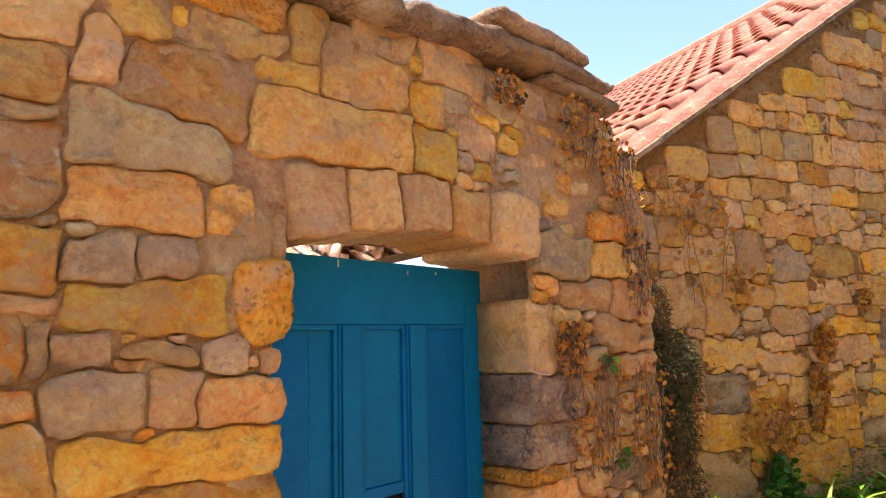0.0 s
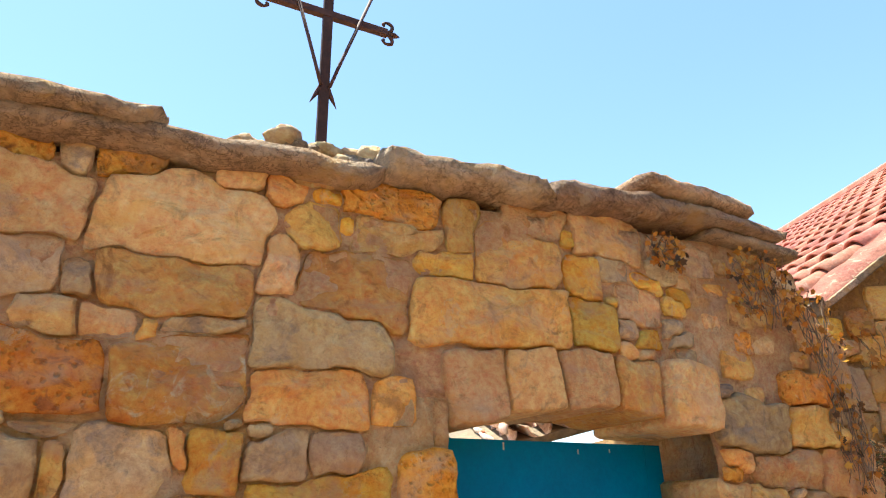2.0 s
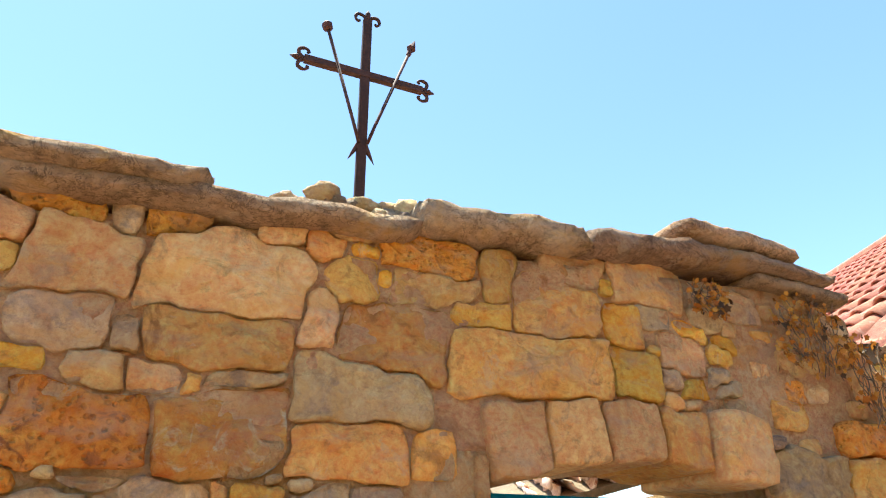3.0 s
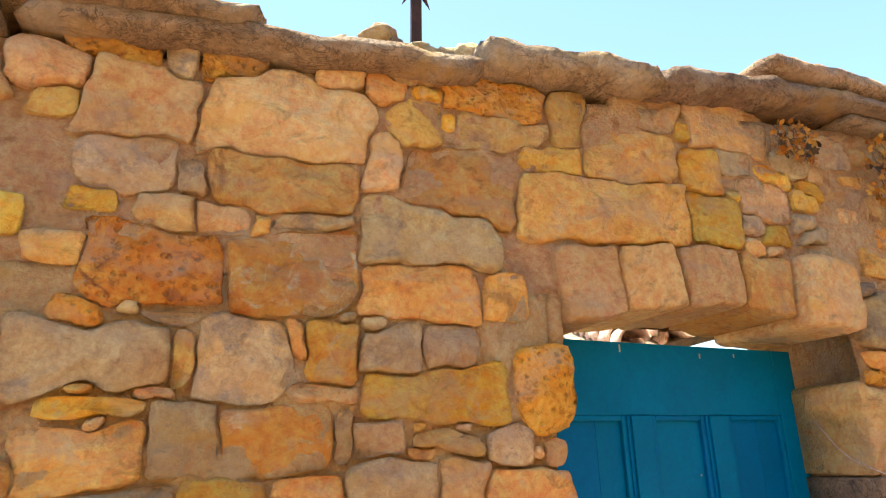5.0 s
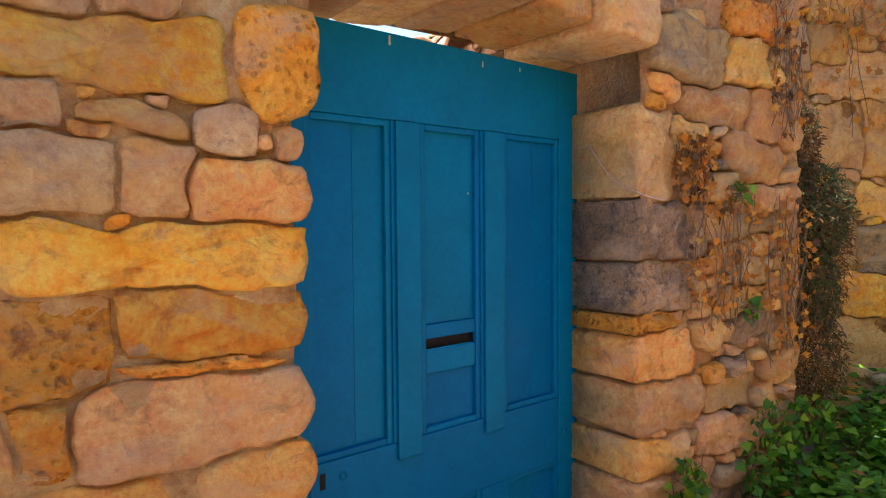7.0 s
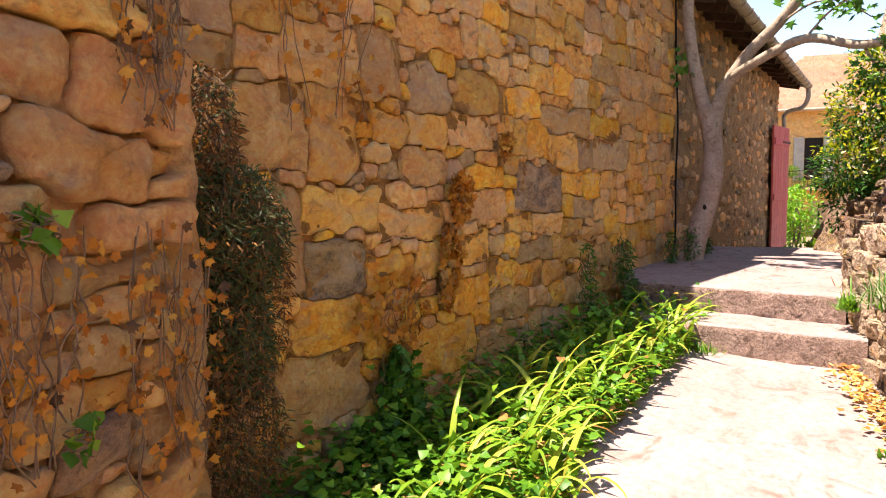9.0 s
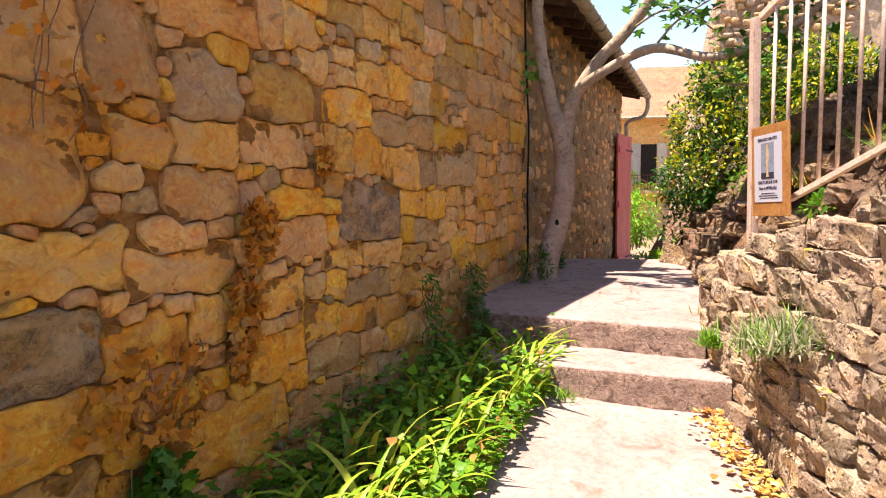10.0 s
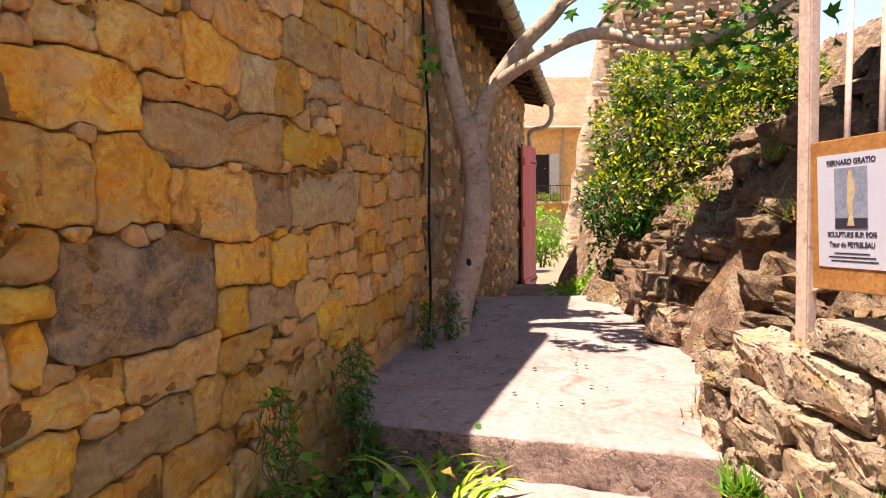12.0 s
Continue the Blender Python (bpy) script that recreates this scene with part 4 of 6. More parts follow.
def tiled_slope(roof, m, length, width, step_x, step_y, tile, under, seed, wob=2.0, limit=300, first=0.0):
    """Rows of cover tiles over channel tiles; m: origin at the low corner, x up the slope, y across, z out of the roof."""
    r = random.Random(seed)
    count, rest = 0, []
    for j in range(int(width / step_y)):
        for i in range(int(length / step_x)):
            q = m @ pose(i * step_x + r.uniform(-0.012, 0.012), first + j * step_y, 0.03 + r.uniform(0, 0.008), r.uniform(-wob, wob), 3.4 + r.uniform(-0.6, 0.6), r.uniform(-wob, wob))
            if count < limit:
                put("roof_tile", tile, roof, q)
                count += 1
            else:
                rest.append(q)
            rest.append((m @ pose(i * step_x, first + (j + 0.5) * step_y, 0.035, 0, 2.6, 0), under))
    verts, faces = [], []
    for q in rest:
        q, me = q if isinstance(q, tuple) else (q, tile)
        n = len(verts)
        verts += [q @ v.co for v in me.vertices]
        faces += [[n + k for k in f.vertices] for f in me.polygons]
    tagged(put("channel_tiles", mesh_of("channel_tiles", verts, faces, tile.materials[0], True), roof), kind="stuff")


SL = math.atan(0.664 * K)                                # the slope along the wall
RISE = math.degrees(SL)
foot_u = hu(4.05)
roof_m = HOUSE @ pose(foot_u, -0.05, verge(foot_u) + 0.05, 0, -RISE, 0)
roof_house = thing("roof_house", "red terracotta barrel-tiled roof slope with a mortared verge", "roof", kind="structure")
LONG = (hu(9.4) - foot_u) / math.cos(SL)
part("deck", box_bm(-0.05, LONG, 0.05, 7.0, -0.10, -0.01), EARTH, roof_house, m=roof_m)
tile_a = tile_mesh("tile_a", 0.46, 0.105, 0.085, TILE, 0.018)
tile_u = tile_mesh("tile_u", 0.46, 0.085, 0.10, TILE, up=False)
tiled_slope(roof_house, roof_m, LONG, 7.0, 0.37, 0.25, tile_a, tile_u, 3, first=0.24)
# verge: a slab edge along the gable with mortar and half-buried tiles over it
n = 22
for i in range(n):
    a, b2 = LONG * i / n, LONG * (i + 1) / n - 0.006
    part("verge_slab", box_bm(a, b2, -0.06, 0.16, -0.075 + 0.004 * (i % 3), -0.035 + 0.004 * (i % 2), 0.006), SLAB, roof_house, m=roof_m)
verts, faces = [], []
N = 120
for i in range(N + 1):
    x = LONG * i / N
    for k in range(7):
        f = k / 6
        y = -0.03 + 0.17 * f
        zz = -0.034 + (0.02 + 0.075 * f ** 0.8 + 0.022 * fbm(x, y, 3, 5.0)) * (1 if 0 < k else 0)
        verts.append((x, y, zz))
for i in range(N):
    for k in range(6):
        a = i * 7 + k
        faces.append((a, a + 7, a + 8, a + 1))
VERGE_MORTAR = surface("red_stained_mortar", (0.26, 0.075, 0.055), (0.33, 0.12, 0.085), (0.40, 0.27, 0.18), 6, 40, bump=0.5, spread=0)
put("verge_mortar", mesh_of("verge_mortar", verts, faces, VERGE_MORTAR, True), roof_house, roof_m)
# the far slope and the ridge
part("ridge_cap", tube_bm([HOUSE @ Vector((hu(9.4), -0.05, verge(hu(4.05)) + 0.12 + LONG * math.sin(SL))), HOUSE @ Vector((hu(9.4), 7, verge(hu(4.05)) + 0.12 + LONG * math.sin(SL)))], 0.12, 10), TILE, roof_house)

house_stones()

# small outbuilding roof seen over the door
shed = thing("roof_shed", "sun-bleached barrel-tiled lean-to roof behind the gateway", "roof", kind="structure")
sm = pose(1.75, 3.05, 2.03, -13, -13, 68)
tile_s = tile_mesh("tile_s", 0.40, 0.085, 0.072, TILE_OLD)
tile_v = tile_mesh("tile_v", 0.40, 0.072, 0.085, TILE_OLD, up=False)
part("deck", box_bm(-0.02, 2.6, -1.55, 0.05, -0.06, -0.02), EARTH, shed, m=sm)
tiled_slope(shed, sm, 2.6, 1.5, 0.32, 0.195, tile_s, tile_v, 9, wob=3.5, first=-1.45)
part("shed_wall", box_bm(1.9, 3.2, 3.3, 3.6, -0.2, 1.95), RUBBLE, shed)

# ---- barn eave, gutter and red door ----
ZINC = surface("weathered_zinc", (0.36, 0.30, 0.22), (0.44, 0.38, 0.30), (0.25, 0.19, 0.14), 6, 40, rough=0.6, bump=0.1, spread=0.05)
WOOD = surface("dark_eave_board", (0.055, 0.03, 0.02), (0.085, 0.05, 0.03), None, 5, 40, bump=0.3)
EAVE_Z = 3.98
barn_roof = thing("roof_barn", "low tiled roof with dark boarded eave", "roof", HOUSE, kind="structure")
part("deck", box_bm(hu(10.62), hu(19.2), -0.48, 6, -0.02, 0.06), WOOD, barn_roof, m=pose(0, 0, EAVE_Z + 0.10, -14 + 28, 0, 0))
for i in range(15):
    u = hu(10.8) + i * 0.6
    part("rafter", box_bm(u, u + 0.07, -0.44, 0.2, -0.12, -0.025), WOOD, barn_roof, m=pose(0, 0, EAVE_Z + 0.10, 14, 0, 0))
gutter = thing("gutter", "weathered zinc gutter with seams and an elbowed downpipe", "gutter", HOUSE)
GY = -0.55
verts, faces = [], []
segs = 10
for i in range(2):
    u = (hu(10.65), hu(19.3))[i]
    for rr in (0.085, 0.079):
        for k in range(segs + 1):
            a = math.pi * k / segs
            verts.append((u, GY + rr * math.cos(a), EAVE_Z - rr * math.sin(a)))
n = segs + 1
for k in range(segs):
    faces += [(k, k + 1, 2 * n + k + 1, 2 * n + k), (n + k, n + k + 1, 3 * n + k + 1, 3 * n + k)]
for e in (0, segs):
    faces.append((e, n + e, 3 * n + e, 2 * n + e))
put("trough", mesh_of("trough", verts, faces, ZINC, True), gutter)
for i in range(18):
    u = hu(10.9) + i * 0.5
    part("seam", tube_bm([(u, GY + 0.092 * math.cos(a), EAVE_Z - 0.092 * math.sin(a)) for a in (math.pi * k / 8 for k in range(9))], 0.010, 5), ZINC, gutter)
ue = hu(19.2)
part("downpipe", tube_bm(smooth_path([(ue, GY, EAVE_Z - 0.06), (ue, GY, EAVE_Z - 0.30), (ue, GY + 0.12, EAVE_Z - 0.5), (ue, -0.09, EAVE_Z - 0.62), (ue, -0.08, EAVE_Z - 1.2), (ue, -0.08, -0.6)], 5), 0.05, 8), ZINC, gutter, smooth=True)

RED = surface("faded_red_paint", (0.52, 0.075, 0.07), (0.58, 0.11, 0.10), (0.40, 0.07, 0.06), 3, 50, rough=0.55, bump=0.1, depth=0.006, spread=0.05)
red_door = thing("barn_door", "faded red plank barn door folded back against the wall", "door", HOUSE @ pose(hu(17.5), -0.10, -0.18, 0, 0, -7))
for i in range(6):
    part("plank", box_bm(i * 0.2, i * 0.2 + 0.196, -0.02, 0.02, 0.0, 3.15, 0.005), RED, red_door)
for z in (0.35, 1.55, 2.75):
    part("batten", box_bm(0.04, 1.15, -0.045, -0.021, z, z + 0.14, 0.006), RED, red_door)
for z in (0.40, 2.80):
    part("hinge", box_bm(0.6, 1.19, -0.054, -0.046, z, z + 0.04), IRON, red_door)

# black cable and bracket down the wall joint
cable = thing("wall_cable", "thin black cable looping down the house wall", "cable", HOUSE)
part("wire", tube_bm(smooth_path([(hu(10.38), -0.05, 5.0), (hu(10.40), -0.06, 3.6), (hu(10.48), -0.06, 2.9), (hu(10.55), -0.06, 2.4), (hu(10.50), -0.06, 1.7), (hu(10.52), -0.06, 1.1), (hu(10.5), -0.04, 0.72)], 6), 0.011, 6), DARK, cable, smooth=True)

# ---- dry-stone wall by the steps, the stair rail on it and the bank behind ----
def retain_top(x):
    return 1.22 + 0.21 * (7.65 - x)


def retain_y(x, z):
    """Its face leans back a little and rounds off at the landing."""
    base = -0.57 - 0.02 * (7.65 - x)
    return base - 0.10 * (z - 0.3) - (0.5 * max(0.0, x - 7.45) ** 1.3)


retaining = thing("wall_retaining", "dry-stone retaining wall of rough pale limestone beside the steps", "stone wall", kind="structure")
xs, zs = spaced(3.5, 7.75, 0.09), 18
verts, faces = [], []
for x in xs:
    z0 = ground_z(x) - 0.15
    for j in range(zs + 1):
        z = z0 + (retain_top(x) - 0.04 - z0) * j / zs
        verts.append((x, retain_y(x, z) - 0.05 + 0.03 * fbm(x, 5, z, 4.0), z))
    for k in range(1, 6):
        y = retain_y(x, retain_top(x)) - 0.05 - k * 0.16
        verts.append((x, y, retain_top(x) - 0.05 + 0.05 * fbm(x, y, 3, 3.0) + 0.03 * k))
c = zs + 6
for i in range(len(xs) - 1):
    for j in range(c - 1):
        a = i * c + j
        faces.append((a, a + c, a + c + 1, a + 1)[::-1])
n = (len(xs) - 1) * c
faces.append([n + j for j in range(c)])
put("core", mesh_of("core", verts, faces, STONE["c"], True), retaining)


def boulder(name, w, h, d, seed, mat, chip=0.07):
    """A split block: the hull of jittered box corners and a few knocked faces, its arrises chipped."""
    q = random.Random(seed)
    b = bmesh.new()
    for sx in (-1, 1):
        for sy in (-1, 1):
            for sz in (-1, 1):
                b.verts.new((sx * w / 2 * q.uniform(0.72, 1.0), sy * d / 2 * q.uniform(0.72, 1.0), sz * h / 2 * q.uniform(0.72, 1.0)))
    for _ in range(9):
        v = Vector((q.gauss(0, 1), q.gauss(0, 1), q.gauss(0, 1))).normalized()
        k = max(abs(v.x), abs(v.y), abs(v.z))
        b.verts.new((v.x / k * w / 2 * q.uniform(0.82, 1.04), v.y / k * d / 2 * q.uniform(0.82, 1.04), v.z / k * h / 2 * q.uniform(0.82, 1.04)))
    hull = bmesh.ops.convex_hull(b, input=b.verts)
    loose = [v for v in b.verts if not v.link_faces]
    bmesh.ops.delete(b, geom=loose, context="VERTS")
    bmesh.ops.bevel(b, geom=list(b.edges), offset=chip * min(w, h, d), segments=1, affect="EDGES", profile=0.5, clamp_overlap=True)
    bmesh.ops.subdivide_edges(b, edges=list(b.edges), cuts=2, use_grid_fill=True)
    for v in b.verts:
        a, e, o = v.co.x / w * 2 + seed, v.co.y / d * 2, v.co.z / h * 2
        v.co += v.normal * (min(w, h, d) * (0.085 * fbm(a, e, o, 1.4, 3) + 0.035 * fbm(a, e, o + 5, 4.0, 3)))
    me = bpy.data.meshes.new(name)
    b.to_mesh(me)
    b.free()
    me.materials.append(mat)
    return me


r = random.Random(31)
for x0, x1 in ((4.6, 7.72),):
    z = 0.12
    while z < 1.9:
        h = r.uniform(0.10, 0.20)
        x = x0 + r.uniform(0, 0.2)
        while x < x1:
            w = min(r.choice((0.13, 0.18, 0.22, 0.28, 0.36)) * r.uniform(0.85, 1.15), x1 - x + 0.08)
            zc = z + h / 2 + 0.03 * fbm(x, 8, z, 1.5)
            if zc + h * 0.35 < retain_top(x) + 0.04 and zc > ground_z(x) - 0.05:
                tone = r.choice("ccclc")
                dd = r.uniform(0.20, 0.30)
                me = boulder("stone", w * 1.10, h * 1.12, dd, x * 9 + z, STONE[tone], 0.05)
                put("stone", me, retaining, pose(x + w / 2, retain_y(x + w / 2, zc) - dd / 2 + r.uniform(0.0, 0.045), zc, r.uniform(-4, 4), r.uniform(-7, 7), r.uniform(-5, 5)))
            x += w
        z += h
# stones on its top and rounding its end
for i in range(26):
    x = r.uniform(5.2, 7.7)
    w = r.uniform(0.14, 0.34)
    y = retain_y(x, retain_top(x)) - r.uniform(0.05, 0.45)
    put("stone", boulder("stone", w, w * 0.6, w * 0.8, i * 3.3 + 100, STONE[r.choice("cclc")]), retaining, pose(x, y, retain_top(x) - 0.03, r.uniform(-15, 15), r.uniform(-15, 15), r.uniform(0, 180)))
for i in range(12):
    z = 0.72 + 0.16 * (i // 4)
    y = -0.72 - 0.22 * (i % 4)
    put("stone", boulder("stone", 0.22, 0.17, 0.26, i * 5.1 + 300, STONE[r.choice("ccl")]), retaining, pose(7.72 - 0.03 * (i // 4), y, z + 0.07, r.uniform(-8, 8), r.uniform(-8, 8), 90 + r.uniform(-12, 12)))

# rail of the stair that climbs behind the wall
RAILPAINT = surface("pinkish_beige_paint", (0.62, 0.45, 0.37), (0.68, 0.52, 0.43), (0.46, 0.31, 0.24), 5, 60, rough=0.5, bump=0.12, depth=0.004, spread=0.03)
POST = Vector((7.27, -0.815, 0))
RAIL_WAY, RAIL_RISE, BAR = Vector((-0.96, -0.28, 0)), 0.40, 0.132
fence = thing("stair_railing", "beige-painted steel railing climbing beside the lane", "railing")
part("post", box_bm(-0.03, 0.03, -0.022, 0.022, 1.22, 2.80, 0.004), RAILPAINT, fence, m=pose(POST.x, POST.y, 0, -0.6, 0.4, 14))
part("post_edge", box_bm(-0.028, -0.012, 0.023, 0.030, 1.3, 2.78, 0.002), RAILPAINT, fence, m=pose(POST.x, POST.y, 0, -0.6, 0.4, 14))
for z, hgt in ((1.54, 0.022), (2.80, 0.028)):
    p0, p1 = POST + Vector((0, 0, z)), POST + RAIL_WAY * 2.4 + Vector((0, 0, z + 2.4 * RAIL_RISE))
    part("rail", tube_bm([p0, p1], hgt, 4), RAILPAINT, fence)
for i in range(1, 18):
    p = POST + RAIL_WAY * (BAR * i)
    part("bar", tube_bm([p + Vector((0, 0, 1.54 + BAR * i * RAIL_RISE)), p + Vector((0, 0, 2.80 + BAR * i * RAIL_RISE))], 0.0115, 7), RAILPAINT, fence, smooth=True)
part("post", box_bm(-0.03, 0.03, -0.03, 0.03, 1.9, 3.78, 0.005), RAILPAINT, fence, m=Matrix.Translation(POST + RAIL_WAY * 2.4))

# ---- notice on its board, tied to the railing ----
BOARD = surface("varnished_plywood", (0.36, 0.17, 0.05), (0.42, 0.22, 0.07), (0.30, 0.13, 0.04), 6, 60, rough=0.5, bump=0.08, depth=0.004)
PAPER = surface("white_paper", (0.56, 0.55, 0.66), (0.60, 0.59, 0.70), None, 3, 60, rough=0.7, bump=0.02, spread=0, grit=0.03)
INK = surface("black_ink", (0.03, 0.025, 0.05), (0.04, 0.035, 0.06), None, 9, 60, bump=0)
PHOTO = surface("grey_blue_photo", (0.22, 0.25, 0.34), (0.28, 0.31, 0.40), None, 9, 60, bump=0)
FIG = surface("pale_wood_photo", (0.62, 0.42, 0.22), (0.66, 0.48, 0.30), None, 9, 60, bump=0)
notice = thing("notice_board", "white exhibition poster on a varnished plywood board, hung on the railing", "notice board",
               Matrix.Translation((7.180, -0.762, 1.555)) @ pose(0, 0, 0, 1.5, -2, 189))
# the board's x runs away from the post, its face looks along -y of the thing
part("board", box_bm(0.0, 0.40, 0.0, 0.012, 0.0, 0.545, 0.003), BOARD, notice)
paper = part("poster", box_bm(0.035, 0.332, -0.0025, -0.0005, 0.085, 0.49), PAPER, notice, "white poster with a photo and black lettering")


def words(text, x, z, size, parent, squeeze=1.0):
    cu = bpy.data.curves.new("lettering", "FONT")
    cu.body, cu.size, cu.align_x, cu.extrude, cu.offset = text, size, "CENTER", 0.0004, 0.0009
    tmp = bpy.data.objects.new("lettering", cu)
    scene.collection.objects.link(tmp)
    me = bpy.data.meshes.new_from_object(tmp.evaluated_get(bpy.context.evaluated_depsgraph_get()))
    bpy.data.objects.remove(tmp)
    me.materials.clear()
    me.materials.append(INK)
    return put("lettering", me, parent, Matrix.Translation((x, -0.0032, z)) @ pose(0, 0, 0, 90, 0, 0) @ Matrix.Diagonal((squeeze, 1, 1, 1)))


cx = 0.1835
words("BERNARD GRATIO", cx, 0.452, 0.026, paper, 0.95)
words("SCULPTURE SUR BOIS", cx, 0.196, 0.024, paper, 0.9)
words("Tour de PEYRELEAU", cx, 0.160, 0.025, paper, 0.9)
for i, (w, x) in enumerate(((0.15, cx), (0.20, cx), (0.20, cx + 0.01))):
    part("text_line", box_bm(x - w / 2, x + w / 2, -0.0034, -0.0026, 0.134 - i * 0.0135, 0.139 - i * 0.0135), INK, paper)
photo = part("photo", box_bm(cx - 0.07, cx + 0.07, -0.0034, -0.0026, 0.225, 0.440), PHOTO, paper, "photo of a carved wooden figure")
part("photo_base", box_bm(cx - 0.069, cx + 0.069, -0.0042, -0.0035, 0.226, 0.262), INK, photo)
part("photo_shape", tube_bm([(cx, -0.0043, 0.235), (cx, -0.0043, 0.27), (cx - 0.004, -0.0043, 0.31), (cx + 0.004, -0.0043, 0.36), (cx, -0.0043, 0.40), (cx, -0.0043, 0.43)], [0.016, 0.008, 0.012, 0.017, 0.012, 0.006], 10), FIG, photo, m=pose(0, -0.0042 * (1 - 0.04), 0) @ Matrix.Diagonal((1, 0.04, 1, 1)))


# ---- rocky bank ----
def bank_z(x, y):
    """Height of the bank at a place: rock ledges that climb away from the lane."""
    foot = -1.05 - 0.10 * (x - 7.7) if x > 7.7 else -1.25
    d = foot - y
    if d < 0:
        return 0.3
    ledge = 0.75 * d + 0.55 * (1 - math.exp(-d * 2.2))
    rough = 0.30 * fbm(x, y, 1, 0.9, 4) + 0.42 * (0.35 - abs(fbm(x + 0.3 * y, y, 9, 2.2, 3))) + 0.16 * (0.3 - abs(fbm(x, y, 4, 5.5, 3))) + 0.05 * fbm(x, y, 3, 11.0, 3)
    base = 0.62 if x > 7.6 else retain_top(x) - 0.1
    if x > 12:
        base -= 0.1 * (x - 12)
    top = 0.45 * max(0.0, 9.4 - abs(x - 9.4) - 8.2)
    return base + ledge + rough * min(1, 0.35 + d) + top * min(1, d)


bank = sheet("ground_bank", spaced(2.6, 17, 0.075), spaced(-7.0, -0.98, 0.075), lambda x, y: bank_z(x + 0.07 * fbm(x, y, 40, 3.0), y + 0.07 * fbm(x, y, 50, 3.0)), ROCK, "craggy brown rock bank with dry earth ledges", "rock bank")
r = random.Random(77)
CRAGS = [boulder("rock", 1.0, 0.62, 0.8, i * 7.7, ROCK) for i in range(14)]
for i in range(130):
    x, y = r.uniform(5.2, 12.5), -1.0 - 0.10 * 2.0 - abs(r.gauss(0, 1.0))
    if x > 7.8 and y > -1.05 - 0.10 * (x - 7.7):
        continue
    w = 0.10 + 0.45 * r.random() ** 2
    ob = put("rock", r.choice(CRAGS), None, pose(x, y, bank_z(x, y) + 0.02 * w, r.uniform(-12, 25), r.uniform(-14, 14), r.uniform(-40, 40)) @ Matrix.Diagonal((w, w * r.uniform(0.7, 1.0), w * r.uniform(0.6, 1.1), 1)))
    tagged(ob, "rough brown rock lying on the bank", "rock", "rocks on the bank")
# flat broken ledges that step up the bank
for i in range(145):
    x, y = r.uniform(7.9, 12.3), -1.35 - abs(r.gauss(0.6, 0.9))
    if y > -1.15 - 0.10 * (x - 7.7):
        continue
    w = r.uniform(0.22, 0.62)
    ob = put("rock", r.choice(CRAGS), None, pose(x, y, bank_z(x, y) + 0.01, r.uniform(-6, 16), r.uniform(-8, 8), r.uniform(-25, 25)) @ Matrix.Diagonal((w, w * r.uniform(0.5, 0.8), w * r.uniform(0.3, 0.55), 1)))
    tagged(ob, "flat broken ledge of brown rock on the bank", "rock", "rocks on the bank")
# low ledge of stones beside the landing
for i in range(13):
    x = 8.9 + i * 0.3
    w = r.uniform(0.22, 0.42)
    ob = put("rock", boulder("rock", w, w * 0.75, w * 0.9, i * 2.9 + 50, STONE[r.choice("cl")]), None, pose(x, -1.20 - 0.10 * (x - 7.7) + r.uniform(-0.08, 0.08), 0.78 + r.uniform(-0.03, 0.12), r.uniform(-10, 10), r.uniform(-10, 10), r.uniform(0, 180)))
    tagged(ob, "pale lichened stone edging the landing", "rock", "stones edging the landing")

# ---- plants ----
def leaf_mat(name, a, b, c=None, gloss=0.45, through_it=0.35):
    m = bpy.data.materials.new(name)
    m.use_nodes = True
    nt = m.node_tree
    bsdf = nt.nodes["Principled BSDF"]
    geo = nt.nodes.new("ShaderNodeNewGeometry")
    info = nt.nodes.new("ShaderNodeObjectInfo")
    both = nt.nodes.new("ShaderNodeMath")
    both.operation = "ADD"
    nt.links.new(geo.outputs["Random Per Island"], both.inputs[0])
    nt.links.new(info.outputs["Random"], both.inputs[1])
    one = nt.nodes.new("ShaderNodeMath")
    one.operation = "FRACT"
    nt.links.new(both.outputs[0], one.inputs[0])
    col = ramp(nt, one.outputs[0], [(0.0, a), (0.6, b), (1.0, c or b)])
    fn = grain(nt, geo.outputs["Position"], 30, 4)
    col = mix(nt, 0.35, col, ramp(nt, fn, [(0.3, (0.3, 0.3, 0.3)), (0.7, (0.7, 0.7, 0.7))]), "OVERLAY")
    nt.links.new(col, bsdf.inputs["Base Color"])
    bsdf.inputs["Roughness"].default_value = gloss
    bsdf.inputs["Specular IOR Level"].default_value = 0.35
    tr = nt.nodes.new("ShaderNodeBsdfTranslucent")
    nt.links.new(col, tr.inputs[0])
    mx = nt.nodes.new("ShaderNodeMixShader")
    mx.inputs[0].default_value = through_it
    nt.links.new(bsdf.outputs[0], mx.inputs[1])
    nt.links.new(tr.outputs[0], mx.inputs[2])
    nt.links.new(mx.outputs[0], nt.nodes["Material Output"].inputs[0])
    return m


